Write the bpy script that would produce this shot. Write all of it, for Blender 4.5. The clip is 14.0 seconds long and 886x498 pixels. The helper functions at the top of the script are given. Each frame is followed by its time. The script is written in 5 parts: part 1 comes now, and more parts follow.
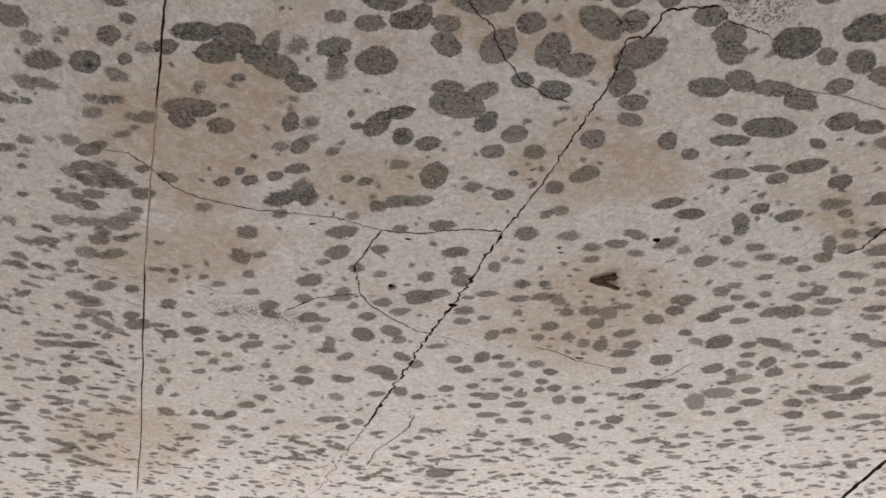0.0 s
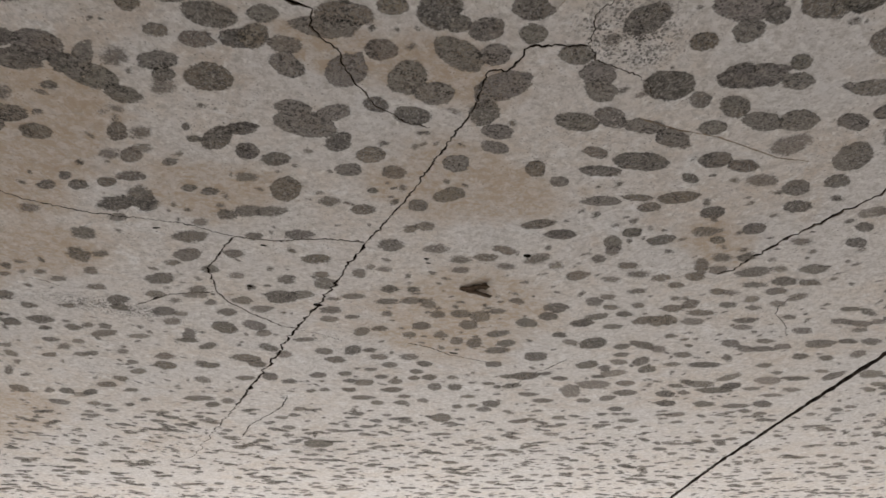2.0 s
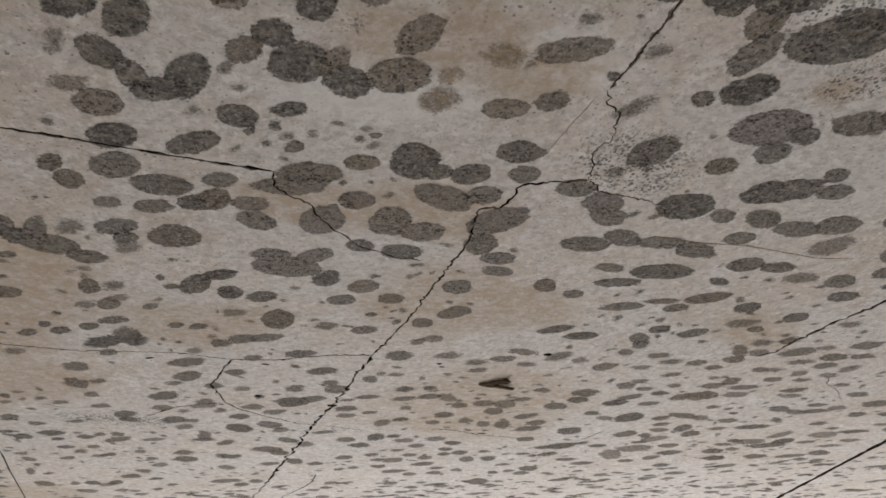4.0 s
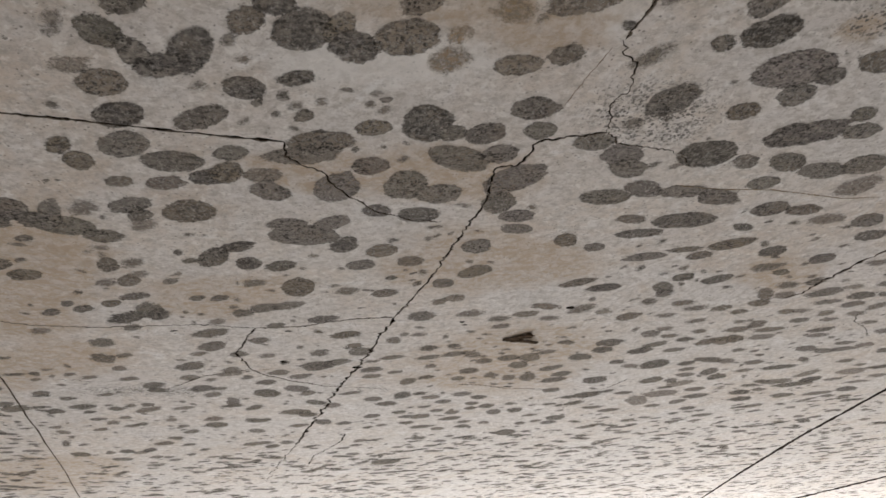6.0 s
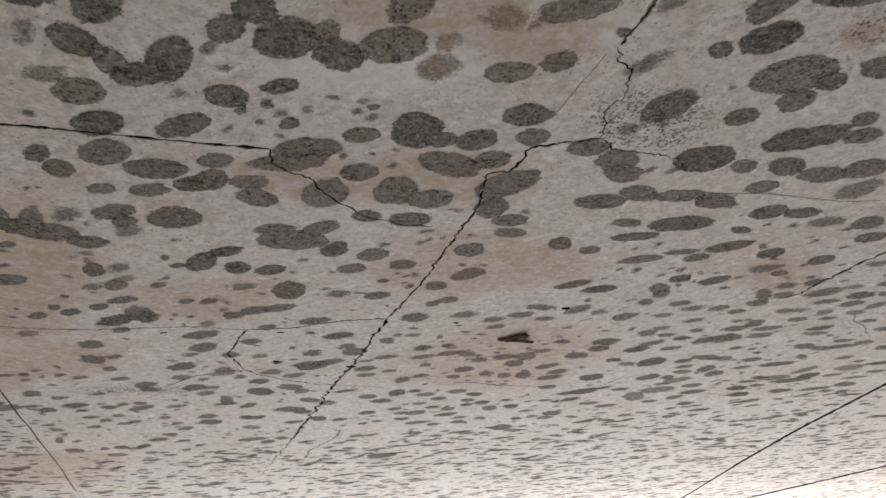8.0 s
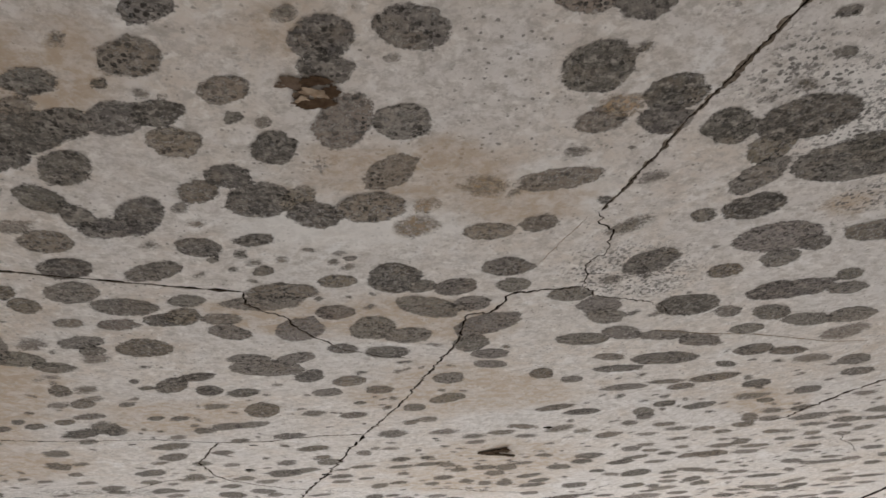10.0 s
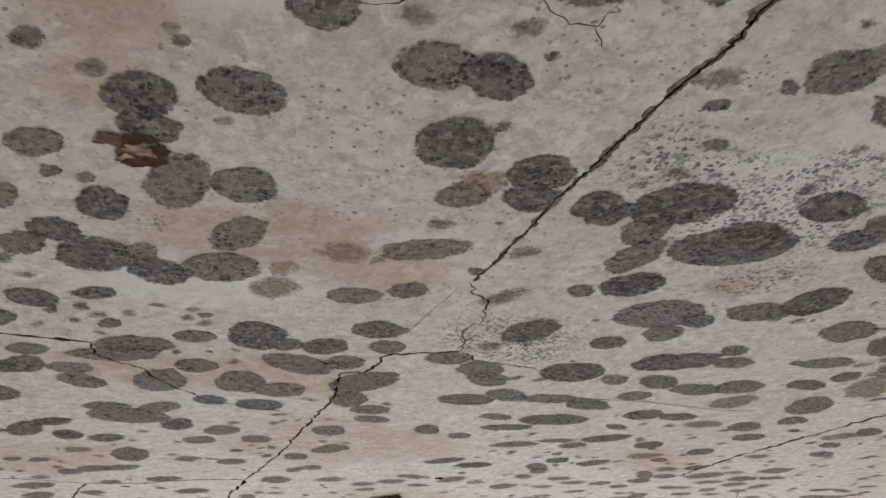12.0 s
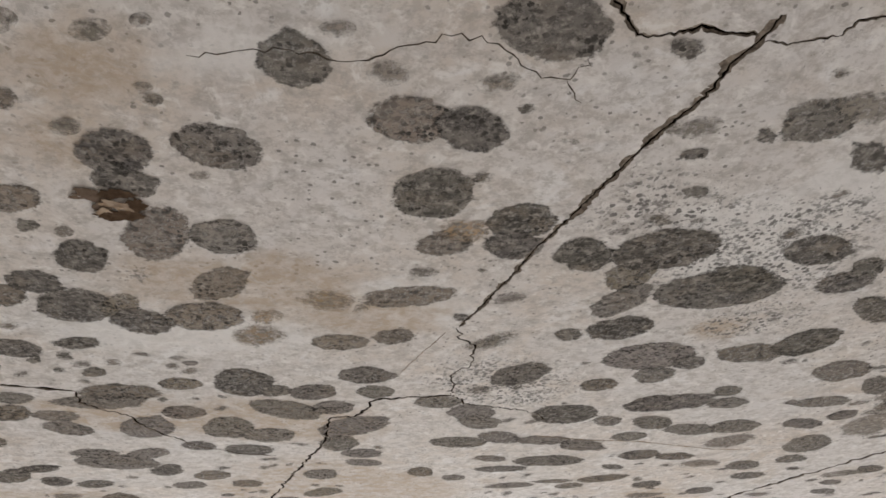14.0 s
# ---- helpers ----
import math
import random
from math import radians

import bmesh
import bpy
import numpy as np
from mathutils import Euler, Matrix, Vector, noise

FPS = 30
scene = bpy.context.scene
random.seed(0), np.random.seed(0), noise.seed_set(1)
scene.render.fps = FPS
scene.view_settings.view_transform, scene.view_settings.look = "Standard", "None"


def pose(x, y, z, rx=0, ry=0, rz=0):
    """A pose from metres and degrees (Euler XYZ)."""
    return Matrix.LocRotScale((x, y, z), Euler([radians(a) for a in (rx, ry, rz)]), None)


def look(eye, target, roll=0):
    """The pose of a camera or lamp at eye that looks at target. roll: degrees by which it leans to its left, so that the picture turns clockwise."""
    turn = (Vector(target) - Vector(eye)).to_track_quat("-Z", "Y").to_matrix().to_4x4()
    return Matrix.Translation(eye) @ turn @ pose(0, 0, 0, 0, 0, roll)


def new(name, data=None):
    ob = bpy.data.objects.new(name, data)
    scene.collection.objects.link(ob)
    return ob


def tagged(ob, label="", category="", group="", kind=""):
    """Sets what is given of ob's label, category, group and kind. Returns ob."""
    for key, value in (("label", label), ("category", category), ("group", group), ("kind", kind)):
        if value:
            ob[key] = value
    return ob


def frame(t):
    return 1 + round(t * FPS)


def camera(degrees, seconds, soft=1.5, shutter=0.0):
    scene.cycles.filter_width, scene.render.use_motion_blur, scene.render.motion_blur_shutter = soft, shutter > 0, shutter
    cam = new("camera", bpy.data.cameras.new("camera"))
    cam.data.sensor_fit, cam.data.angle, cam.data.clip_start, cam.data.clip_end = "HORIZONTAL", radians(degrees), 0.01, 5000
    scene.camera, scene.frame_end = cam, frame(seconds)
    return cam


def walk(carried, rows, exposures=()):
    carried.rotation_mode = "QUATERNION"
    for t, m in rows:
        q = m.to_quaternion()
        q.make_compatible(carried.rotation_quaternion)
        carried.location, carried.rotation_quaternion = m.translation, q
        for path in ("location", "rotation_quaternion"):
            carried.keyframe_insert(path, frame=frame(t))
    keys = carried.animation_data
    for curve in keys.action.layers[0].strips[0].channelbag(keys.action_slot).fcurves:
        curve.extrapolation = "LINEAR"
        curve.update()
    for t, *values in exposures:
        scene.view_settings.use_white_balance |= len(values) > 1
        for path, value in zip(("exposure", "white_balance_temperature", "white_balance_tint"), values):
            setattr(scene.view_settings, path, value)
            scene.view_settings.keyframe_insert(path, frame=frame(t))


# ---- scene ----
from mathutils.geometry import delaunay_2d_cdt

cam = camera(57.3, 14.0, soft=1.6)
PATH = [
    (0, (-0.1319, 0.2821, 1.5227), (0.0234, 1.8864, 2.7068), 0.73),
    (0.5, (-0.1119, 0.2777, 1.5535), (0.0824, 1.9174, 2.6822), -4.32),
    (1, (-0.1003, 0.2664, 1.6141), (0.1146, 1.9361, 2.6937), -2.24),
    (1.5, (-0.0598, 0.2567, 1.6577), (0.1696, 1.9554, 2.6881), -0.12),
    (2, (-0.02, 0.2385, 1.7407), (0.3387, 1.935, 2.7372), -0.52),
    (2.5, (0.0006, 0.2314, 1.8435), (0.3664, 1.9346, 2.8261), -1.45),
    (3, (0.0258, 0.2196, 1.9135), (0.3302, 1.9361, 2.8938), -1.47),
    (3.2, (0.0366, 0.2143, 1.9413), (0.3236, 1.9365, 2.9168), -1.48),
    (5.5, (0.0534, 0.2126, 2.0072), (0.2624, 1.9941, 2.8918), -4.52),
    (6, (0.048, 0.2193, 2.0094), (0.259, 2.0199, 2.854), -4.87),
    (6.5, (0.0453, 0.2238, 2.031), (0.2504, 2.0406, 2.8417), -4.69),
    (7, (0.0543, 0.2261, 2.0394), (0.2452, 2.049, 2.8397), -4.65),
    (7.2, (0.057, 0.2271, 2.0398), (0.2476, 2.0492, 2.842), -4.81),
    (9.3, (0.0649, 0.2061, 2.0695), (0.3161, 1.9933, 2.9314), -4.15),
    (9.5, (0.0671, 0.2004, 2.0936), (0.3199, 1.9782, 2.9741), -4.04),
    (10, (0.0793, 0.2017, 2.136), (0.3165, 1.9538, 3.0708), -3.83),
    (10.5, (0.0872, 0.2162, 2.1489), (0.3305, 1.9581, 3.1011), -3.16),
    (11, (0.1258, 0.2104, 2.1698), (0.4232, 1.9518, 3.1075), -2.72),
    (11.5, (0.1491, 0.204, 2.1913), (0.5164, 1.9313, 3.1301), -2.61),
    (12, (0.1498, 0.2114, 2.1959), (0.5313, 1.9266, 3.1512), -2.91),
    (12.5, (0.1534, 0.2105, 2.2008), (0.5306, 1.9193, 3.169), -3.40),
    (13, (0.1559, 0.2051, 2.206), (0.5288, 1.9056, 3.1904), -3.42),
    (13.5, (0.1594, 0.2065, 2.2078), (0.529, 1.8956, 3.2129), -3.43),
    (14, (0.1644, 0.205, 2.2086), (0.5358, 1.8855, 3.2274), -3.52),
]
walk(cam, [(t, look(eye, target, roll)) for t, eye, target, roll in PATH], exposures=[(0.0, 0.15), (1.5, -0.17), (3.0, -0.15), (5.5, -0.02), (6.5, -0.16), (9.5, -0.15), (10.0, 0.06), (10.5, 0.19), (12.0, 0.12), (13.0, 0.25), (14.0, 0.32)])
FAR_POWER, SIDE_POWER = 1030.0, 62.0

# ---- light: daylight from a wide opening in the far wall and an added, unseen smaller one in the east wall, bounced off the floor ----
world = bpy.data.worlds.new("overcast_sky")
scene.world = world
world.use_nodes = True
sky = world.node_tree.nodes.new("ShaderNodeTexSky")
sky.sky_type, sky.sun_disc = "NISHITA", False
sky.sun_elevation, sky.sun_rotation = radians(40), radians(200)
world.node_tree.links.new(sky.outputs[0], world.node_tree.nodes["Background"].inputs[0])
world.node_tree.nodes["Background"].inputs[1].default_value = 0.1

CEILING = 2.5
WEST, EAST, SOUTH, NORTH = -3.4, 5.2, -2.6, 8.6
WINDOW_W, WINDOW_E, SILL, HEAD = -2.2, 5.0, 0.6, 1.95
SIDE_S, SIDE_N = 0.8, 3.6


def unseen_window_light(x, y, z, width, height, turn, power):
    data = bpy.data.lights.new("unseen_window_daylight", "AREA")
    data.shape, data.size, data.size_y, data.energy = "RECTANGLE", width, height, power
    data.color = (1.0, 0.983, 0.965)
    ob = new("unseen_window_daylight", data)
    ob.matrix_world = pose(x, y, z, 90, 0, turn)
    return ob


unseen_window_light((WINDOW_W + WINDOW_E) / 2, NORTH - 0.03, (SILL + HEAD) / 2, WINDOW_E - WINDOW_W, HEAD - SILL, 180, FAR_POWER)
# East lamp and its opening are unseen, added to brighten the ceiling's east side.
unseen_window_light(EAST - 0.03, (SIDE_S + SIDE_N) / 2, (SILL + HEAD) / 2, SIDE_N - SIDE_S, HEAD - SILL, 90, SIDE_POWER)


# ---- materials ----
def nodes(name):
    mat = bpy.data.materials.new(name)
    mat.use_nodes = True
    tree = mat.node_tree
    return mat, tree, tree.nodes["Principled BSDF"]


def add(tree, kind, **values):
    node = tree.nodes.new(kind)
    for key, value in values.items():
        node.inputs[key].default_value = value
    return node


def grain(tree, scale, detail=4.0, rough=0.6, twist=0.0, stretch=None):
    """Noise laid over the world in metres."""
    geo = tree.nodes.new("ShaderNodeNewGeometry")
    node = add(tree, "ShaderNodeTexNoise", Scale=scale, Detail=detail, Roughness=rough, Distortion=twist)
    if stretch:
        warp = add(tree, "ShaderNodeMapping", Scale=stretch)
        tree.links.new(geo.outputs["Position"], warp.inputs["Vector"])
        tree.links.new(warp.outputs[0], node.inputs["Vector"])
    else:
        tree.links.new(geo.outputs["Position"], node.inputs["Vector"])
    return node.outputs["Fac"]


def ramp(tree, value, lo, hi, a=0.0, b=1.0):
    node = tree.nodes.new("ShaderNodeMapRange")
    node.interpolation_type = "SMOOTHSTEP"
    for i, v in zip((1, 2, 3, 4), (lo, hi, a, b)):
        node.inputs[i].default_value = v
    tree.links.new(value, node.inputs[0])
    return node.outputs[0]


def maths(tree, op, a, b=0.0, c=0.0):
    node = tree.nodes.new("ShaderNodeMath")
    node.operation = op
    for i, v in enumerate((a, b, c)):
        if isinstance(v, float):
            node.inputs[i].default_value = v
        else:
            tree.links.new(v, node.inputs[i])
    return node.outputs[0]


def blend(tree, fac, a, b, mode="MIX"):
    node = tree.nodes.new("ShaderNodeMix")
    node.data_type, node.blend_type = "RGBA", mode
    for i, v in ((0, fac), (6, a), (7, b)):
        if isinstance(v, (float, tuple)):
            node.inputs[i].default_value = v
        else:
            tree.links.new(v, node.inputs[i])
    return node.outputs[2]


def bump(tree, bsdf, height, depth, strength=1.0):
    node = add(tree, "ShaderNodeBump", Strength=strength, Distance=depth)
    tree.links.new(height, node.inputs["Height"])
    tree.links.new(node.outputs[0], bsdf.inputs["Normal"])


def pinholes(tree, scale, reach, odds):
    """Small dark pits scattered singly, most cells of the surface without one."""
    geo = tree.nodes.new("ShaderNodeNewGeometry")
    warp = add(tree, "ShaderNodeTexNoise", Scale=scale * 3.0, Detail=2.0)
    offset = tree.nodes.new("ShaderNodeVectorMath")
    offset.operation = "MULTIPLY_ADD"
    offset.inputs[1].default_value = (0.5 / scale,) * 3
    cells = add(tree, "ShaderNodeTexVoronoi", Scale=scale)
    split = tree.nodes.new("ShaderNodeSeparateColor")
    tree.links.new(geo.outputs["Position"], warp.inputs["Vector"])
    tree.links.new(warp.outputs["Color"], offset.inputs[0])
    tree.links.new(geo.outputs["Position"], offset.inputs[2])
    tree.links.new(offset.outputs[0], cells.inputs["Vector"])
    tree.links.new(cells.outputs["Color"], split.inputs[0])
    size = ramp(tree, split.outputs[0], odds, 1.0, -0.05, reach)
    return ramp(tree, maths(tree, "SUBTRACT", size, cells.outputs["Distance"]), 0.0, 0.06)


def plaster():
    """Old limewashed concrete: cream and bluish drifts, tan blooms, grey pinprick flecks."""
    mat, tree, bsdf = nodes("limewashed_concrete")
    base = blend(tree, ramp(tree, grain(tree, 4.0, 5.0, 0.6, 0.6), 0.38, 0.62), (0.600, 0.572, 0.556, 1), (0.607, 0.543, 0.488, 1))
    base = blend(tree, ramp(tree, grain(tree, 20.0, 6.0, 0.7, 0.5), 0.38, 0.66), base, (0.630, 0.594, 0.570, 1))
    bloom = maths(tree, "MULTIPLY", ramp(tree, grain(tree, 3.4, 6.0, 0.65, 1.0), 0.50, 0.66), ramp(tree, grain(tree, 26.0, 5.0, 0.7), 0.38, 0.62, 0.1, 0.62))
    base = blend(tree, bloom, base, (0.48, 0.385, 0.30, 1))
    white = ramp(tree, grain(tree, 17.0, 6.0, 0.7, 0.8), 0.53, 0.70, 0.0, 0.75)
    base = blend(tree, white, base, (0.74, 0.725, 0.72, 1))
    grey = ramp(tree, grain(tree, 48.0, 6.0, 0.75, 0.4), 0.48, 0.68, 0.0, 0.62)
    base = blend(tree, grey, base, (0.35, 0.32, 0.295, 1))
    peppery = ramp(tree, grain(tree, 80.0, 6.0, 0.8), 0.50, 0.60, 0.0, 0.55)
    base = blend(tree, peppery, base, (0.36, 0.325, 0.295, 1))
    base = blend(tree, ramp(tree, grain(tree, 105.0, 5.0, 0.72), 0.48, 0.63, 0.0, 0.5), base, (0.37, 0.328, 0.29, 1))
    base = blend(tree, ramp(tree, grain(tree, 70.0, 5.0, 0.72, 0.4), 0.52, 0.66, 0.0, 0.7), base, (0.74, 0.71, 0.68, 1))
    where = ramp(tree, grain(tree, 8.0, 5.0, 0.65), 0.40, 0.60, 0.2, 1.0)
    for scale, reach, odds in ((95.0, 0.22, 0.72), (210.0, 0.36, 0.5)):
        pits = pinholes(tree, scale, reach, odds)
        base = blend(tree, maths(tree, "MULTIPLY", maths(tree, "MULTIPLY", pits, where), 0.8), base, (0.16, 0.145, 0.13, 1))

    def soaked(name, scale, strength, lo, hi):
        """Where the stains of one kind lie, their rims broken up."""
        held = tree.nodes.new("ShaderNodeAttribute")
        held.attribute_name = name
        broken = maths(tree, "MULTIPLY", maths(tree, "SUBTRACT", grain(tree, scale, 6.0, 0.7, 0.6), 0.5), strength)
        return maths(tree, "MULTIPLY", ramp(tree, maths(tree, "ADD", held.outputs["Fac"], broken), lo, hi), ramp(tree, held.outputs["Fac"], 0.0, 0.25))

    pale = soaked("white", 16.0, 1.6, 0.25, 1.0)
    base = blend(tree, maths(tree, "MULTIPLY", pale, 0.55), base, (0.74, 0.72, 0.705, 1))
    tan = maths(tree, "MULTIPLY", soaked("ochre", 11.0, 2.4, 0.1, 1.0), ramp(tree, grain(tree, 55.0, 5.0, 0.7, 0.4), 0.36, 0.64, 0.3, 0.88))
    base = blend(tree, tan, base, (0.41, 0.315, 0.225, 1))
    held = tree.nodes.new("ShaderNodeAttribute")
    held.attribute_name = "specks"
    thick = maths(tree, "MULTIPLY", maths(tree, "MULTIPLY", held.outputs["Fac"], ramp(tree, grain(tree, 30.0, 5.0, 0.7), 0.38, 0.62, 0.0, 1.0)), 0.15)
    speck = ramp(tree, maths(tree, "ADD", grain(tree, 210.0, 5.0, 0.75, 0.3, (1.0, 0.85, 1.0)), thick), 0.60, 0.66)
    dots = maths(tree, "MULTIPLY", pinholes(tree, 230.0, 0.62, 0.1), ramp(tree, maths(tree, "MULTIPLY", held.outputs["Fac"], grain(tree, 22.0, 4.0, 0.7)), 0.12, 0.5))
    speck = maths(tree, "MAXIMUM", maths(tree, "MULTIPLY", speck, 0.75), dots)
    base = blend(tree, maths(tree, "MULTIPLY", speck, ramp(tree, held.outputs["Fac"], 0.02, 0.2, 0.0, 0.9)), base, (0.115, 0.105, 0.098, 1))
    tree.links.new(base, bsdf.inputs["Base Color"])
    bsdf.inputs["Roughness"].default_value = 0.9
    bsdf.inputs["Specular IOR Level"].default_value = 0.1
    height = maths(tree, "ADD", grain(tree, 45.0, 6.0, 0.65), maths(tree, "MULTIPLY", grain(tree, 330.0, 3.0, 0.6), 0.25))
    bump(tree, bsdf, height, 0.0015, 0.06)
    return mat


def over_nothing(tree, bsdf, cover):
    """Lets the ceiling show where the stain does not cover it."""
    mix = tree.nodes.new("ShaderNodeMixShader")
    clear = tree.nodes.new("ShaderNodeBsdfTransparent")
    tree.links.new(cover, mix.inputs[0])
    tree.links.new(clear.outputs[0], mix.inputs[1])
    tree.links.new(bsdf.outputs[0], mix.inputs[2])
    tree.links.new(mix.outputs[0], tree.nodes["Material Output"].inputs[0])


def carried_values(tree):
    edge = tree.nodes.new("ShaderNodeAttribute")
    edge.attribute_name = "edge"
    tint = tree.nodes.new("ShaderNodeAttribute")
    tint.attribute_name = "tint"
    return edge.outputs["Fac"], tint.outputs["Color"], tint.outputs["Alpha"]


def growth(name, fray, soft, gaps, grit):
    """A stain that frays at its rim; its colour and cover come with the mesh."""
    mat, tree, bsdf = nodes(name)
    edge, tint, cover_most = carried_values(tree)
    coarse = maths(tree, "MULTIPLY", maths(tree, "SUBTRACT", grain(tree, 75.0, 5.0, 0.7, 0.4), 0.5), fray * 1.8)
    fine = maths(tree, "MULTIPLY", maths(tree, "SUBTRACT", grain(tree, 300.0, 4.0, 0.7), 0.5), fray * 1.1)
    rim = maths(tree, "ADD", edge, maths(tree, "ADD", coarse, fine))
    cover = ramp(tree, rim, -soft, soft)
    holes = ramp(tree, grain(tree, 190.0, 4.0, 0.7, 0.0, (1.0, 0.8, 1.0)), 0.36, 0.54, 1.0 - gaps, 1.0)
    cover = maths(tree, "MULTIPLY", maths(tree, "MULTIPLY", cover, holes), cover_most)
    colour = blend(tree, ramp(tree, grain(tree, 60.0, 5.0, 0.7), 0.40, 0.62, 0.0, 0.45), tint, (0.36, 0.325, 0.29, 1))
    warm = ramp(tree, grain(tree, 26.0, 3.0, 0.6), 0.48, 0.70, 0.0, 0.42)
    colour = blend(tree, warm, colour, (0.27, 0.218, 0.168, 1))
    pale = ramp(tree, grain(tree, 120.0, 4.0, 0.7), 0.50, 0.66, 0.0, 0.65)
    colour = blend(tree, pale, colour, (0.40, 0.37, 0.335, 1))
    rimmed = maths(tree, "MULTIPLY", ramp(tree, rim, 0.0005, 0.0035, 0.35, 0.0), ramp(tree, grain(tree, 40.0, 3.0), 0.4, 0.6))
    colour = blend(tree, rimmed, colour, (0.10, 0.09, 0.08, 1))
    dark = ramp(tree, grain(tree, 150.0, 4.0, 0.68, 0.0, (0.8, 1.0, 1.0)), 0.50, 0.60, 0.0, grit)
    dark = maths(tree, "MAXIMUM", maths(tree, "MULTIPLY", dark, 0.8), maths(tree, "MULTIPLY", pinholes(tree, 235.0, 0.62, 0.05), grit))
    dark = maths(tree, "MULTIPLY", dark, ramp(tree, grain(tree, 36.0, 3.0, 0.6), 0.35, 0.62, 0.5, 1.0))
    colour = blend(tree, dark, colour, (0.05, 0.045, 0.04, 1))
    tree.links.new(colour, bsdf.inputs["Base Color"])
    bsdf.inputs["Roughness"].default_value = 0.95
    bsdf.inputs["Specular IOR Level"].default_value = 0.0
    bump(tree, bsdf, grain(tree, 250.0, 4.0, 0.7), 0.0006, 0.06)
    over_nothing(tree, bsdf, cover)
    return mat


def plain(name, colour, second, scale, rough=0.85, depth=0.001):
    mat, tree, bsdf = nodes(name)
    tree.links.new(blend(tree, ramp(tree, grain(tree, scale, 5.0, 0.65), 0.35, 0.65), (*colour, 1), (*second, 1)), bsdf.inputs["Base Color"])
    bsdf.inputs["Roughness"].default_value = rough
    bsdf.inputs["Specular IOR Level"].default_value = 0.0
    bump(tree, bsdf, grain(tree, scale * 3, 4.0), depth, 0.5)
    return mat


LIMEWASH = plaster()
FRAYED_MOULD = growth("frayed_grey_mould", 0.013, 0.003, 0.48, 0.70)
LOOSE_MOULD = growth("blurred_grey_mould", 0.014, 0.005, 0.50, 0.70)
MOULD = growth("grey_mould", 0.0065, 0.0013, 0.5, 0.97)
WALL_PAINT = plain("dull_wall_plaster", (0.46, 0.44, 0.415), (0.38, 0.36, 0.34), 6.0)
SCREED = plain("dusty_cement_floor", (0.20, 0.19, 0.18), (0.15, 0.143, 0.136), 4.0)
# Near-black: the shade deep in cracks and holes is put into the dirt colour.
CRACK_DARK = plain("crack_dirt_and_shade", (0.012, 0.0095, 0.0075), (0.032, 0.025, 0.019), 250.0, 1.0)
CRACK_LIP = plain("broken_limewash_edge", (0.23, 0.19, 0.155), (0.10, 0.08, 0.064), 220.0, 0.95)
CRACK_PALE = plain("old_filled_crack", (0.40, 0.31, 0.22), (0.30, 0.24, 0.18), 250.0, 0.95)
JOINT_DIRT = plain("joint_dirt", (0.014, 0.011, 0.009), (0.045, 0.035, 0.028), 90.0, 1.0)
BARE_BROWN = plain("bare_brown_substrate", (0.060, 0.038, 0.024), (0.11, 0.072, 0.048), 160.0, 0.8)
PALE_BROWN = plain("dull_brown_substrate", (0.17, 0.125, 0.095), (0.12, 0.085, 0.062), 160.0, 0.8)
SCAB = plain("dried_brown_flake", (0.050, 0.036, 0.025), (0.12, 0.085, 0.06), 90.0, 0.85)
FLAKE_CREAM = plain("peeling_cream_flake", (0.42, 0.33, 0.25), (0.28, 0.20, 0.14), 140.0, 0.7)

# colour and cover of each kind of stain
BLACKISH = (0.090, 0.082, 0.074, 0.98)
DARK = (0.150, 0.137, 0.124, 0.96)
GREY = (0.220, 0.200, 0.180, 0.92)
PALE = (0.285, 0.25, 0.218, 0.80)
BROWN = (0.236, 0.199, 0.164, 0.86)
RUST = (0.40, 0.29, 0.18, 0.62)
OCHRE, SPECKLED, WHITE = "ochre", "specks", "white"


# ---- builders ----
def mesh_object(name, bm, material, parent=None, label=""):
    data = bpy.data.meshes.new(name)
    bm.normal_update()
    bm.to_mesh(data)
    bm.free()
    data.materials.append(material)
    ob = new(name, data)
    ob.parent = parent
    return tagged(ob, label)


def box(name, lo, hi, material, label="", parent=None):
    bm = bmesh.new()
    bmesh.ops.create_cube(bm, size=1)
    for v in bm.verts:
        v.co = Vector([l + (c + 0.5) * (h - l) for c, l, h in zip(v.co, lo, hi)])
    return mesh_object(name, bm, material, parent, label)


def swell(at, lobes):
    """How far a round of radius 1 reaches in that direction when smaller rounds (angle, distance, radius) swell over its rim."""
    reach = 1.0
    for where, far, size in lobes:
        across = far * math.sin(at - where)
        if abs(across) < size and math.cos(at - where) > 0:
            reach = max(reach, far * math.cos(at - where) + math.sqrt(size * size - across * across))
    return reach


HOLES, HOLE_CELLS = [], {}


def hole(corners):
    """Notes an opening (its corners in the plane of the ceiling) that the ceiling and the stains on it leave free."""
    for x, y in corners:
        HOLE_CELLS.setdefault((int(x // 0.05), int(y // 0.05)), set()).add(len(HOLES))
    HOLES.append([Vector(c) for c in corners])


def holes_near(x, y, r):
    n = int(r // 0.05) + 1
    i, j = int(x // 0.05), int(y // 0.05)
    return sorted(set().union(*(HOLE_CELLS.get((i + k, j + m), ()) for k in range(-n, n + 1) for m in range(-n, n + 1))))


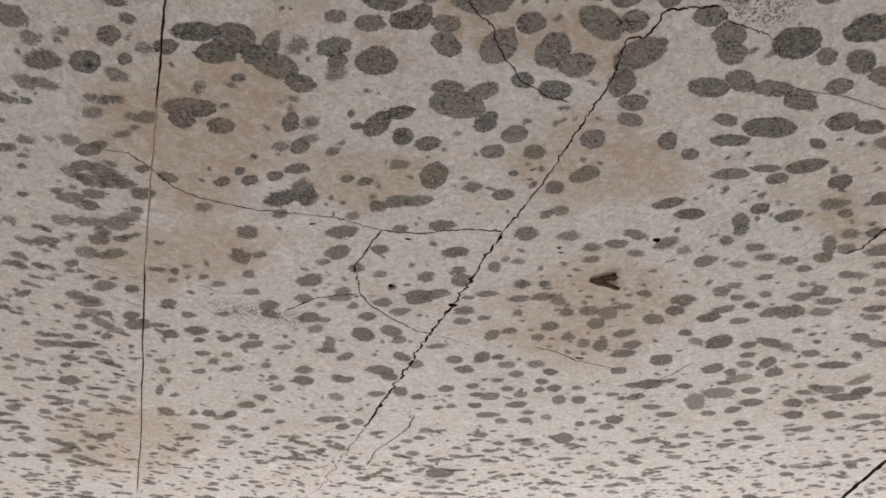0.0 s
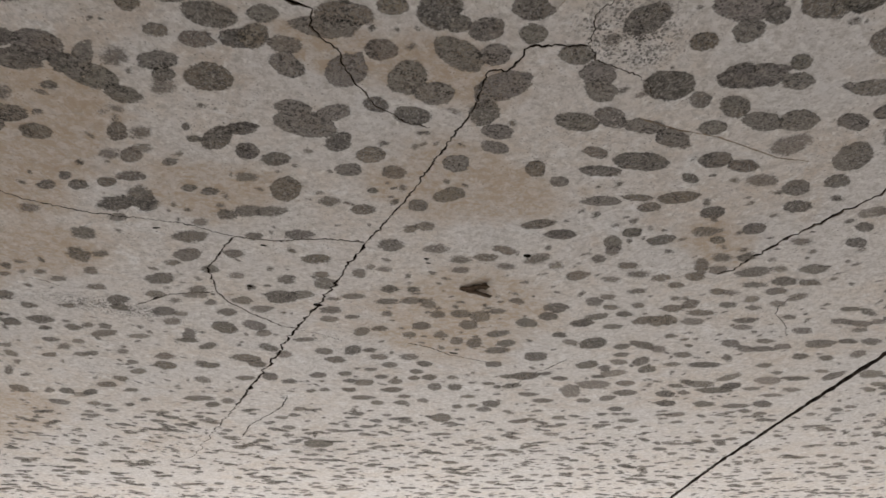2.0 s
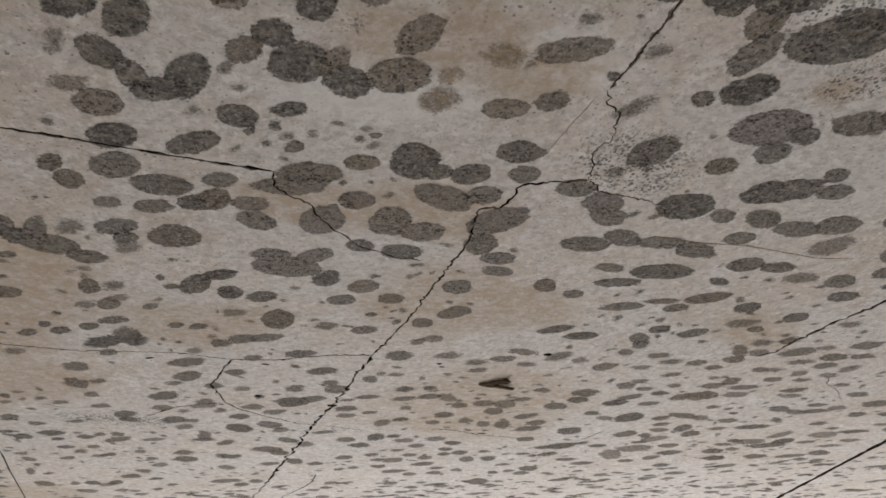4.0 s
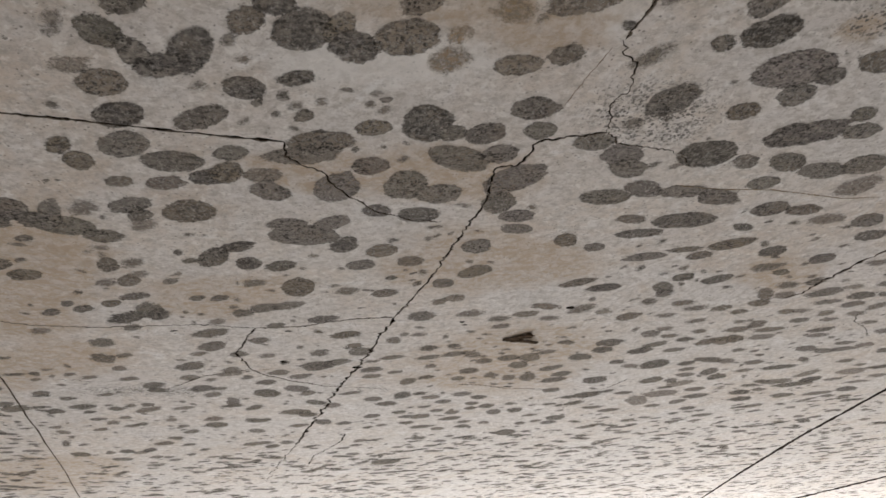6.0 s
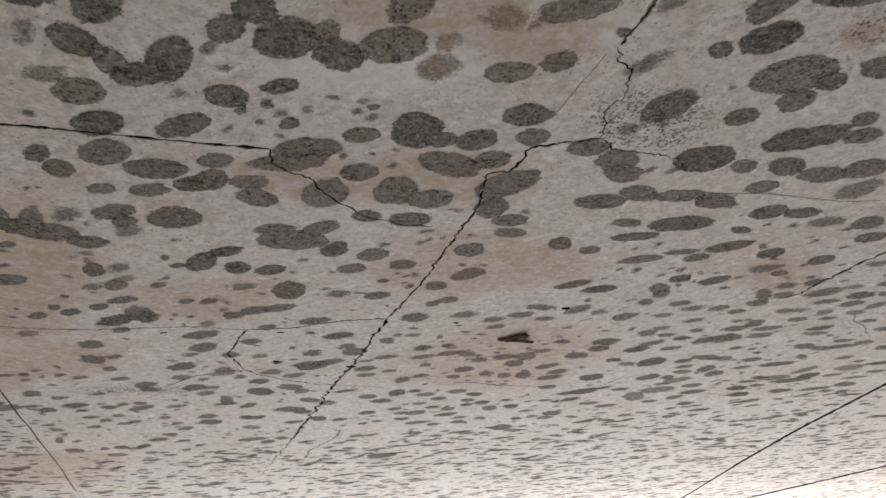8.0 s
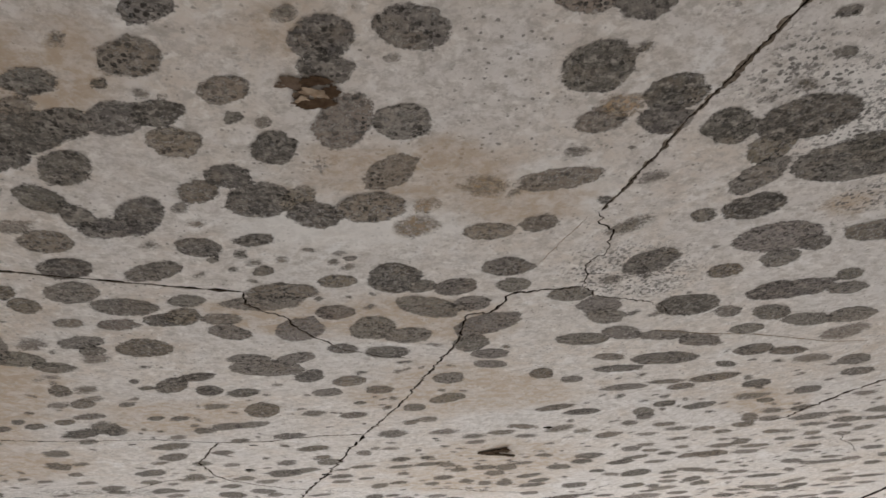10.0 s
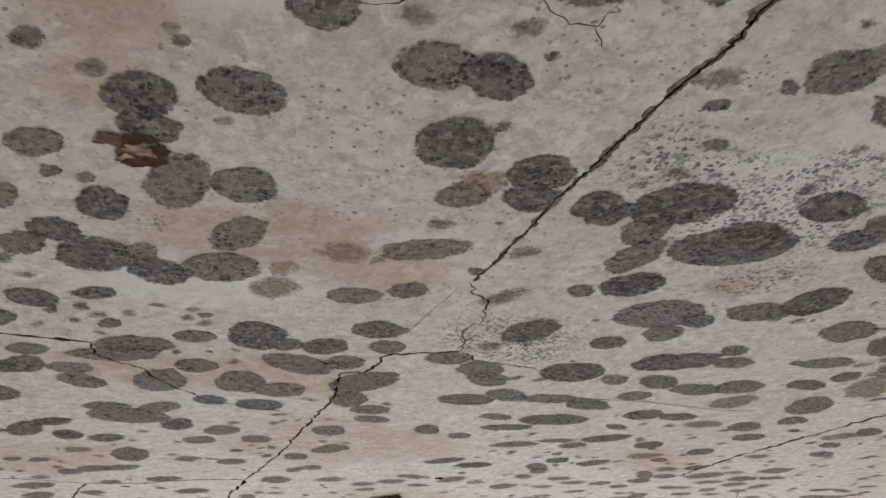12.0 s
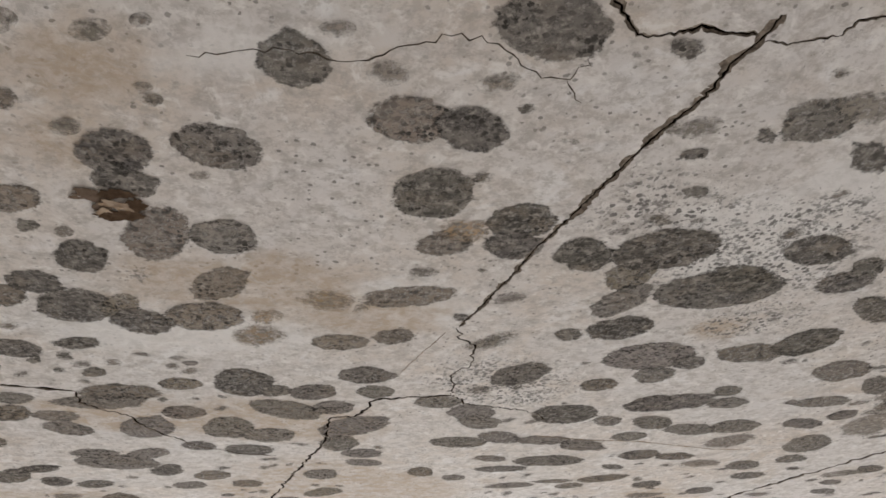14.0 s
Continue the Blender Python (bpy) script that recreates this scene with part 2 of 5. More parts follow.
def sheet(points, outline, holes):
    """Triangles over the points within the outline, the holes left free, facing down."""
    corners, rings = [Vector(p) for p in points], [outline]
    for polygon in holes:
        rings.append(list(range(len(corners), len(corners) + len(polygon))))
        corners += polygon
    places, _, faces, _, _, source = delaunay_2d_cdt(corners, [], rings, 1, 1e-7)
    kept = [tuple(reversed(f)) for f, held in zip(faces, source) if list(held) == [0]]
    used = {v: k for k, v in enumerate(sorted({v for f in kept for v in f}))}
    return [places[v] for v in used], [tuple(used[v] for v in f) for f in kept]


def patch_mesh(name, blobs, segments, rings, material, wobble=0.13, lobes=(), cut=True):
    """One mesh of frayed ellipses (x, y, a, b, degrees, tint, drop) under the ceiling, carrying how deep each vertex lies inside its rim."""
    verts, faces, edges, tints = [], [], [], []
    for x, y, a, b, degrees, tint, drop in blobs:
        first, turn, seed = len(verts), radians(degrees), random.uniform(0, 50)
        small = min(a, b)

        def lump(at):
            return swell(at, lobes) + wobble * (noise.noise(Vector((1.3 * math.cos(at), 1.3 * math.sin(at), seed))) + 0.6 * noise.noise(Vector((3 * math.cos(at), 3 * math.sin(at), seed + 9))))

        flat = [(x, y)]
        for ring in rings:
            for i in range(segments):
                at = math.tau * i / segments
                u, v = a * ring * lump(at) * math.cos(at), b * ring * lump(at) * math.sin(at)
                flat.append((x + u * math.cos(turn) - v * math.sin(turn), y + u * math.sin(turn) + v * math.cos(turn)))
        reach = max(a, b) * max(rings) * 1.3
        near = [k for k in (holes_near(x, y, reach) if cut else ()) if min(math.hypot(c.x - x, c.y - y) for c in HOLES[k]) < reach]
        if near:
            count = len(flat)
            flat, made = sheet(flat, list(range(count - segments, count)), [HOLES[k] for k in near])
            for px, py in flat:
                u, v = (px - x) * math.cos(turn) + (py - y) * math.sin(turn), (py - y) * math.cos(turn) - (px - x) * math.sin(turn)
                edges.append((1 - math.hypot(u / a, v / b) / lump(math.atan2(v / b, u / a))) * small)
            faces += [tuple(first + k for k in f) for f in made]
        else:
            edges += [small] + [(1 - ring) * small for ring in rings for _ in range(segments)]
            for i in range(segments):
                j = (i + 1) % segments
                faces.append((first, first + 1 + j, first + 1 + i))
                for k in range(len(rings) - 1):
                    p = first + 1 + k * segments
                    faces.append((p + i, p + j, p + segments + j, p + segments + i))
        verts += [(px, py, CEILING - drop) for px, py in flat]
        tints += [tint] * len(flat)
    data = bpy.data.meshes.new(name)
    data.from_pydata(verts, [], faces)
    data.attributes.new("edge", "FLOAT", "POINT").data.foreach_set("value", edges)
    data.attributes.new("tint", "FLOAT_COLOR", "POINT").data.foreach_set("color", np.array(tints, dtype=np.float32).ravel())
    data.materials.append(material)
    return new(name, data)


SPOTS = []
SINGLE_TO = 1.62
LABELS = {
    BLACKISH: "nearly black speckled mould spot on the ceiling",
    DARK: "dark grey speckled mould spot on the limewashed ceiling",
    GREY: "grey rounded mould spot on the limewashed ceiling",
    PALE: "faint pale grey damp spot on the ceiling",
    BROWN: "brownish grey mould spot on the limewashed ceiling",
    RUST: "rusty ochre blotch on the limewashed ceiling",
}


def vary(tint, thin=1.0):
    k = random.uniform(0.78, 1.3)
    return (tint[0] * k, tint[1] * k * random.uniform(0.98, 1.02), tint[2] * k * random.uniform(0.95, 1.05), thin * min(1.0, tint[3] * random.uniform(0.85, 1.08)))


FAR_SPOTS = []


def spot(x, y, a, b, degrees, tint):
    """One spot: a main round with, where it is large, a smaller lobe or two swelling over its rim. The small far ones are joined later."""
    SPOTS.append((x, y, max(a, b)))
    random.seed(300 + len(SPOTS))
    drop = 0.00005 + 0.0000006 * (len(SPOTS) * 37 % 397)
    if y > SINGLE_TO:
        FAR_SPOTS.append((x, y, a, b, degrees, vary(tint, 0.9), drop))
        return None
    lobes = [(random.uniform(0, math.tau), random.uniform(0.62, 0.80), random.uniform(0.28, 0.42)) for _ in range(random.randint(0, 2) if a > 0.013 else 0)]
    k = 0.95 if lobes else 1.0
    ob = patch_mesh("mould_spot", [(x, y, a * k, b * k, degrees, vary(tint, 0.94 if y > 1.0 else 1.0), drop)], 40 if a > 0.013 else 18, (0.45, 0.8, 1.0, 1.4), LOOSE_MOULD if tint in (RUST, PALE) else FRAYED_MOULD if y > 1.45 else MOULD, 0.10, lobes)
    return tagged(ob, LABELS[tint], "mould spot", "mould spots on the ceiling")


STAINS = []


def stain(x, y, a, b, degrees, kind):
    """A wide soft stain soaked into the limewash, laid into the ceiling's own mesh below."""
    STAINS.append((x, y, a, b, radians(degrees), kind))


CRACKS = []


def strips(name, rows, material, parent, label):
    """Strips of faces between neighbouring rails; rows hold one cross-section each, with None between separate strips."""
    bm = bmesh.new()
    made = [[p and bm.verts.new(p) for p in row] for row in rows]
    for one, two in zip(made, made[1:]):
        for a, b, c, d in zip(one, one[1:], two, two[1:]):
            if a and b and c and d:
                bm.faces.new((a, c, d, b))
    return mesh_object(name, bm, material, parent, label)


def crack(label, width, points, step=0.004, rough=0.20, lip=1.9, name="crack", core=CRACK_DARK, rim=CRACK_LIP, taper=(1.0, 1.0), uneven=0.9, jag=0.32, depth=0.0, chips=()):
    """A jagged crack through the points: an open gap into the slab and, where lip is given, the limewash broken back to a slope on both
    sides of it. chips: places (x, y, length, side) where a chunk has come away from the edge."""
    random.seed(1000 + len(CRACKS))
    line = []
    for a, b in zip(points, points[1:]):
        a, b = Vector((*a, 0)), Vector((*b, 0))
        count = max(2, int((b - a).length / step))
        side = Vector((-(b - a).y, (b - a).x, 0)).normalized()
        for i in range(count):
            k = i / count
            off = rough * step * random.gauss(0, 1.6) + rough * (b - a).length * 0.28 * noise.noise(Vector((a.x * 40 + k * 5, a.y * 40, 3))) * math.sin(math.pi * k)
            line.append(a.lerp(b, k) + side * off)
    line.append(Vector((*points[-1], 0)))
    n = len(line)
    edge_rows, gap_rows, outline = [], [], []
    for i, p in enumerate(line):
        q, r = line[max(0, i - 1)], line[min(n - 1, i + 1)]
        side = Vector((-(r - q).y, (r - q).x, 0)).normalized()
        w = width * (taper[0] + (taper[1] - taper[0]) * i / n) * max(0.2, 1 + uneven * noise.noise(Vector((p.x * 55, p.y * 55, 7)))) * min(1.0, 0.35 + 0.25 * min(i, n - 1 - i))
        deep = depth or min(0.012, 0.001 + 2.2 * w)
        inner, outer = [], []
        for which in (1, -1):
            half = 0.5 * w * max(0.2, 1 + jag * random.gauss(0, 1))
            back = half
            if lip:
                back += 0.5 * w * (lip - 1) * max(0.0, 0.75 + 1.9 * noise.noise(Vector((p.x * 70, p.y * 70, 21 + 9 * which))) + random.gauss(0, 0.22))
                for x, y, size, where in chips:
                    along = math.hypot(p.x - x, p.y - y) / size
                    if where == which and along < 1:
                        back += 0.36 * size * (1 - along * along) * random.uniform(0.8, 1.1)
            inner.append(p + side * which * half)
            outer.append(p + side * which * max(back, half + 0.00005 if lip else half))
        up = Vector((0, 0, CEILING))
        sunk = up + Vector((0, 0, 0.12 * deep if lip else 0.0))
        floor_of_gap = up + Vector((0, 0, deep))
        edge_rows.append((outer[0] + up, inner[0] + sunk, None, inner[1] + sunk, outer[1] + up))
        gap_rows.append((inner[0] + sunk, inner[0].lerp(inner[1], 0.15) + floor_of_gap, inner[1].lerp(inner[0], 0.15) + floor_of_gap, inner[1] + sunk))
        outline.append((outer[0].xy, outer[1].xy))
    for (a, b), (c, d) in zip(outline, outline[1:]):
        hole((a, b, d, c))
    whole = tagged(new(name), label, "crack", "cracks in the ceiling")
    CRACKS.append(whole)
    if lip:
        strips("broken_edge", edge_rows, rim, whole, "grey-brown broken limewash edge")
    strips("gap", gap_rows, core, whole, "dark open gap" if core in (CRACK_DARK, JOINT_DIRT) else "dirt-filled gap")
    return whole


# ---- structure ----
floor = box("floor", (WEST - 0.2, SOUTH - 0.2, -0.15), (EAST + 0.2, NORTH + 0.2, 0.0), SCREED)
tagged(floor, "dusty grey cement floor of the room", "floor", kind="structure")


def wall(name, lo, hi, label):
    return tagged(box(name, (*lo, 0.0), (*hi, CEILING), WALL_PAINT), label, "wall", kind="structure")


def wall_with_opening(name, lo, hi, start, end, sill, head, label):
    """A wall with a window opening cut through its thickness; start and end lie along its longer side."""
    along = 0 if hi[0] - lo[0] > hi[1] - lo[1] else 1
    bm = bmesh.new()
    for u0, u1, z0, z1 in ((lo[along], start, 0, CEILING), (end, hi[along], 0, CEILING), (start, end, 0, sill), (start, end, head, CEILING)):
        for v in bmesh.ops.create_cube(bm, size=1)["verts"]:
            place = [l + (c + 0.5) * (h - l) for c, l, h in zip(v.co, (*lo, z0), (*hi, z1))]
            place[along] = u0 + (v.co[along] + 0.5) * (u1 - u0)
            v.co = Vector(place)
    return tagged(mesh_object(name, bm, WALL_PAINT), label, "wall", kind="structure")


wall("wall_west", (WEST - 0.2, SOUTH - 0.2), (WEST, NORTH + 0.2), "plain dull plastered wall closing the room")
# The east opening is added for the side lamp.
wall_with_opening("wall_east", (EAST, SOUTH - 0.2), (EAST + 0.2, NORTH + 0.2), SIDE_S, SIDE_N, SILL, HEAD, "plain plastered wall out of view with an opening added for side light")
wall("wall_south", (WEST, SOUTH - 0.2), (EAST, SOUTH), "plain dull plastered wall closing the room")
wall_with_opening("wall_north", (WEST, NORTH), (EAST, NORTH + 0.2), WINDOW_W, WINDOW_E, SILL, HEAD, "plain plastered wall with a wide window opening")
ground = box("ground", (-60, -60, -0.5), (60, 60, -0.2), SCREED)
tagged(ground, "bare ground outside the room", "ground", kind="structure")

# ---- cracks and joints ----
WIDE = "wide jagged dark crack with broken limewash edges"
THIN = "thin jagged dark crack in the limewash"
HAIR = "fine hairline crack in the limewash"
CHIPS = [(0.395, 0.461, 0.010, 1), (0.386, 0.486, 0.011, 1), (0.378, 0.520, 0.007, -1), (0.370, 0.544, 0.009, 1), (0.364, 0.571, 0.009, 1), (0.350, 0.630, 0.006, -1)]
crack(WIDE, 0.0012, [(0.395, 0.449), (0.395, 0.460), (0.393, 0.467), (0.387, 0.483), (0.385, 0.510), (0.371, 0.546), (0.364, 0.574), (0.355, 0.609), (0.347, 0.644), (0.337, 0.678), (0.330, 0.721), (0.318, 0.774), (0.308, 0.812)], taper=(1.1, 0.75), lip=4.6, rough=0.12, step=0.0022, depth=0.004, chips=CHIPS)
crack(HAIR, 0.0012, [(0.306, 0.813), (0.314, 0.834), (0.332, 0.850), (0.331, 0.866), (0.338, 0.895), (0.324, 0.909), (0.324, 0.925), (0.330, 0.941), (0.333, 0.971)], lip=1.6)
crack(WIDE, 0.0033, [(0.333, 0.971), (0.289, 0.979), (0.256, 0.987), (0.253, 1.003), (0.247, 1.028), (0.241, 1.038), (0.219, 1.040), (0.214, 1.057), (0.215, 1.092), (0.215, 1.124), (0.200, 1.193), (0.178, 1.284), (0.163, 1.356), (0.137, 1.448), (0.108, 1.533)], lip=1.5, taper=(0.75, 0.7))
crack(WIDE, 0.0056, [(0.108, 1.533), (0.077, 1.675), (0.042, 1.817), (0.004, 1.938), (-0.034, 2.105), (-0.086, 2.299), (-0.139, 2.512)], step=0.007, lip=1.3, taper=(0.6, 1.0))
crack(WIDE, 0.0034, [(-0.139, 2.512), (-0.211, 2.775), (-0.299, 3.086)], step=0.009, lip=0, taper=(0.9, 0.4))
crack(HAIR, 0.0012, [(0.333, 0.971), (0.351, 0.995), (0.382, 1.003), (0.418, 1.012), (0.440, 1.024), (0.460, 1.053)])
crack(HAIR, 0.0012, [(0.391, 0.463), (0.374, 0.464), (0.361, 0.462), (0.351, 0.466), (0.335, 0.472), (0.329, 0.471), (0.322, 0.464), (0.312, 0.453), (0.306, 0.447)], lip=3.0, rough=0.15, step=0.002)
crack(HAIR, 0.0009, [(0.395, 0.467), (0.413, 0.466), (0.433, 0.457), (0.436, 0.447), (0.448, 0.442), (0.461, 0.438)], lip=3.0, rough=0.15, step=0.002)
crack(HAIR, 0.0009, [(0.112, 0.518), (0.124, 0.510), (0.143, 0.508), (0.156, 0.503), (0.173, 0.505), (0.184, 0.509), (0.198, 0.506), (0.208, 0.498), (0.221, 0.491), (0.237, 0.484), (0.251, 0.484), (0.265, 0.491), (0.276, 0.501), (0.290, 0.506), (0.304, 0.506), (0.310, 0.494), (0.312, 0.489)], lip=0, rough=0.25, core=CRACK_LIP, depth=0.0005)
crack(HAIR, 0.0009, [(0.304, 0.506), (0.309, 0.512), (0.318, 0.524)], lip=0, rough=0.25, core=CRACK_LIP, depth=0.0005)
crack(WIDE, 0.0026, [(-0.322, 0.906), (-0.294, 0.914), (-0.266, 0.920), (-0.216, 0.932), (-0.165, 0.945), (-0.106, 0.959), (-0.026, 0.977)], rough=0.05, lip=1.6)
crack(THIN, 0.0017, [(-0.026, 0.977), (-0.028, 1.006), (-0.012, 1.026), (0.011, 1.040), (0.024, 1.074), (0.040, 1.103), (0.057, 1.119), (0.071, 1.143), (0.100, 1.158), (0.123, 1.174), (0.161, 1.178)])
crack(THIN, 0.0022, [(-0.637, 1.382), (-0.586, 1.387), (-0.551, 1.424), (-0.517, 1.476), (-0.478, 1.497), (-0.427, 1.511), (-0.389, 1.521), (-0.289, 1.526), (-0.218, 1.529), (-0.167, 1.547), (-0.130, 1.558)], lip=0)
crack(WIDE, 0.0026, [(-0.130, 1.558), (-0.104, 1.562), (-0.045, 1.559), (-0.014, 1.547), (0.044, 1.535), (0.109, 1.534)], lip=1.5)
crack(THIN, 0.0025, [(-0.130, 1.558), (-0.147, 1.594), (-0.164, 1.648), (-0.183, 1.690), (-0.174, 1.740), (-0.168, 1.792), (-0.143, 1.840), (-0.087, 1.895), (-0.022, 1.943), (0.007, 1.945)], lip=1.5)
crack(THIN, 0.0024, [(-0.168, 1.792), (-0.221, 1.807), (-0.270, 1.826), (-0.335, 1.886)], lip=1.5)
crack(HAIR, 0.0012, [(0.011, 1.953), (0.073, 1.975), (0.115, 2.001)], lip=0)
crack(HAIR, 0.0012, [(-0.752, 1.747), (-0.695, 1.773), (-0.634, 1.793), (-0.622, 1.801)], lip=0)
crack(HAIR, 0.0012, [(-0.724, 1.877), (-0.682, 1.892), (-0.655, 1.904)], lip=0)
crack(HAIR, 0.0012, [(-0.538, 1.795), (-0.501, 1.806), (-0.476, 1.828)], lip=0)
crack(WIDE, 0.0032, [(-0.000, 2.399), (-0.012, 2.489), (-0.050, 2.578), (-0.099, 2.669), (-0.125, 2.806)], lip=0)
crack(THIN, 0.0018, [(0.665, 2.010), (0.604, 2.142), (0.581, 2.221), (0.562, 2.264)], lip=0)
crack(WIDE, 0.0026, [(0.263, 1.982), (0.321, 1.999), (0.370, 2.032), (0.431, 2.051), (0.493, 2.067)], lip=0)
crack(THIN, 0.0016, [(1.041, 1.569), (1.019, 1.600), (1.017, 1.645), (1.036, 1.681), (1.077, 1.715), (1.123, 1.779)], lip=0)
crack(WIDE, 0.0038, [(0.985, 1.122), (0.956, 1.173), (0.934, 1.232), (0.882, 1.354), (0.867, 1.383), (0.852, 1.433), (0.835, 1.486), (0.829, 1.512), (0.811, 1.527)], step=0.007)
crack("pale old filled crack line in the limewash", 0.002, [(0.459, 1.098), (0.528, 1.113), (0.594, 1.117), (0.647, 1.130), (0.714, 1.148), (0.770, 1.147)], lip=0, core=CRACK_PALE, depth=0.0006, rough=0.06)
crack("pale old filled crack line in the limewash", 0.0008, [(0.299, 0.822), (0.286, 0.865), (0.272, 0.918)], lip=0, core=CRACK_PALE, depth=0.0006, rough=0.06)
JOINT = "long straight dark joint across the ceiling"
crack(JOINT, 0.017, [(1.36, 0.9), (1.433, 1.965), (1.455, 2.25), (1.512, 2.88), (1.592, 3.47), (1.803, 4.82), (2.1, 6.6)], step=0.02, rough=0.012, lip=0, name="ceiling_joint", core=JOINT_DIRT, taper=(1.25, 0.5), uneven=0.6, jag=0.22)
crack(JOINT, 0.045, [(2.6, 3.66), (2.517, 4.013), (2.40, 4.52), (2.273, 5.062), (1.8, 7.2)], step=0.02, rough=0.012, lip=0, name="ceiling_joint", core=JOINT_DIRT, taper=(1.25, 0.5), uneven=0.6, jag=0.22)
crack("dark upper stretch of a long straight joint", 0.0026, [(-0.42, 0.85), (-0.474, 1.09), (-0.516, 1.27)], step=0.012, rough=0.02, lip=1.6, name="ceiling_joint", core=JOINT_DIRT, uneven=0.4, jag=0.15)
crack("long straight faint joint line across the ceiling", 0.0032, [(-0.516, 1.27), (-0.622, 1.737)], step=0.012, rough=0.02, lip=0, name="ceiling_joint", core=CRACK_PALE, depth=0.0006, uneven=0.5, jag=0.15)
crack("long straight thin joint line across the ceiling", 0.0034, [(-0.622, 1.737), (-0.79, 2.59), (-0.914, 3.16)], step=0.012, rough=0.02, lip=0, name="ceiling_joint", core=CRACK_LIP, uneven=0.7, jag=0.2)


def nail_hole(x, y, a, b, degrees, seed):
    """A small pit of ragged outline sunk into the slab."""
    turn, rim = radians(degrees), []
    for i in range(14):
        at = math.tau * i / 14
        k = 1 + 0.45 * noise.noise(Vector((2.6 * math.cos(at), 2.6 * math.sin(at), seed)))
        u, v = a * k * math.cos(at), b * k * math.sin(at)
        rim.append((x + u * math.cos(turn) - v * math.sin(turn), y + u * math.sin(turn) + v * math.cos(turn)))
    hole(rim)
    bm = bmesh.new()
    rows = [[bm.verts.new((x + (px - x) * k, y + (py - y) * k, CEILING + z)) for px, py in rim] for k, z in ((1.0, 0.0), (0.85, 0.5 * a), (0.45, a))]
    for one, two in zip(rows, rows[1:]):
        for i in range(14):
            bm.faces.new((one[i], two[i], two[(i + 1) % 14], one[(i + 1) % 14]))
    bm.faces.new(rows[-1])
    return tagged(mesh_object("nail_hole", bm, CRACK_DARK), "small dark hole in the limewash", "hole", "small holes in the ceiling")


nail_hole(0.040, 1.816, 0.010, 0.007, 20, 1.0)
nail_hole(0.417, 1.526, 0.008, 0.007, 0, 2.0)
nail_hole(-0.102, 1.754, 0.007, 0.005, 40, 3.0)
nail_hole(0.381, 2.022, 0.011, 0.004, 5, 4.0)
nail_hole(0.230, 1.575, 0.005, 0.004, 0, 5.0)
nail_hole(0.236, 1.590, 0.005, 0.003, 0, 6.0)
nail_hole(-0.077, 1.581, 0.007, 0.003, 10, 7.0)
nail_hole(-0.266, 1.554, 0.007, 0.003, -20, 8.0)


# ---- mould spots and damp stains ----
spot(0.162, 0.512, 0.0197, 0.0189, 38, DARK)
spot(0.026, 0.503, 0.0084, 0.0055, -33, PALE)
spot(0.067, 0.503, 0.0077, 0.0053, -28, PALE)
spot(0.091, 0.494, 0.0042, 0.0032, -37, PALE)
spot(0.086, 0.541, 0.0042, 0.0032, -31, PALE)
spot(0.090, 0.550, 0.0045, 0.0036, -46, PALE)
spot(0.014, 0.558, 0.0103, 0.0070, -49, BROWN)
spot(0.042, 0.578, 0.0072, 0.0052, -36, PALE)
spot(0.064, 0.599, 0.0231, 0.0197, -44, DARK)
spot(0.065, 0.628, 0.0183, 0.0169, 8, DARK)
spot(0.121, 0.587, 0.0256, 0.0218, 25, DARK)
spot(-0.004, 0.652, 0.0194, 0.0147, -34, BROWN)
spot(0.000, 0.682, 0.0085, 0.0060, -51, GREY)
spot(0.020, 0.688, 0.0057, 0.0042, -44, PALE)
spot(0.078, 0.685, 0.0379, 0.0222, -78, BROWN)
spot(0.122, 0.684, 0.0220, 0.0218, -15, GREY)
spot(0.025, 0.720, 0.0225, 0.0185, -73, DARK)
spot(0.110, 0.615, 0.0047, 0.0033, -17, PALE)
spot(0.227, 0.550, 0.0237, 0.0188, 12, BROWN)
spot(0.263, 0.554, 0.0234, 0.0182, 31, DARK)
spot(0.252, 0.619, 0.0293, 0.0263, -80, DARK)
spot(0.288, 0.533, 0.0046, 0.0043, -7, DARK)
spot(0.279, 0.598, 0.0049, 0.0043, 44, DARK)
spot(0.317, 0.645, 0.0244, 0.0230, 22, DARK)
spot(0.320, 0.676, 0.0230, 0.0191, 23, DARK)
spot(0.270, 0.679, 0.0190, 0.0168, -21, BROWN)
spot(0.281, 0.661, 0.0146, 0.0131, -16, RUST)
spot(0.286, 0.472, 0.0319, 0.0228, 15, DARK)
spot(0.210, 0.514, 0.0093, 0.0070, -7, PALE)
spot(0.182, 0.487, 0.0067, 0.0043, -10, PALE)
spot(0.268, 0.514, 0.0089, 0.0061, -27, PALE)
spot(0.358, 0.477, 0.0079, 0.0057, 23, GREY)
spot(0.462, 0.522, 0.0255, 0.0195, 9, GREY)
spot(0.483, 0.509, 0.0164, 0.0120, 6, PALE)
spot(0.515, 0.551, 0.0200, 0.0107, 38, DARK)
spot(0.438, 0.538, 0.0085, 0.0048, 46, GREY)
spot(0.390, 0.536, 0.0128, 0.0075, -14, PALE)
spot(0.402, 0.560, 0.0086, 0.0053, -19, GREY)
spot(0.422, 0.598, 0.0096, 0.0060, 10, GREY)
spot(0.450, 0.483, 0.0043, 0.0026, 18, GREY)
spot(0.375, 0.684, 0.0263, 0.0194, 50, DARK)
spot(0.432, 0.671, 0.0386, 0.0280, -15, DARK)
spot(0.421, 0.709, 0.0253, 0.0188, -85, BROWN)
spot(0.504, 0.728, 0.0547, 0.0337, -11, DARK)
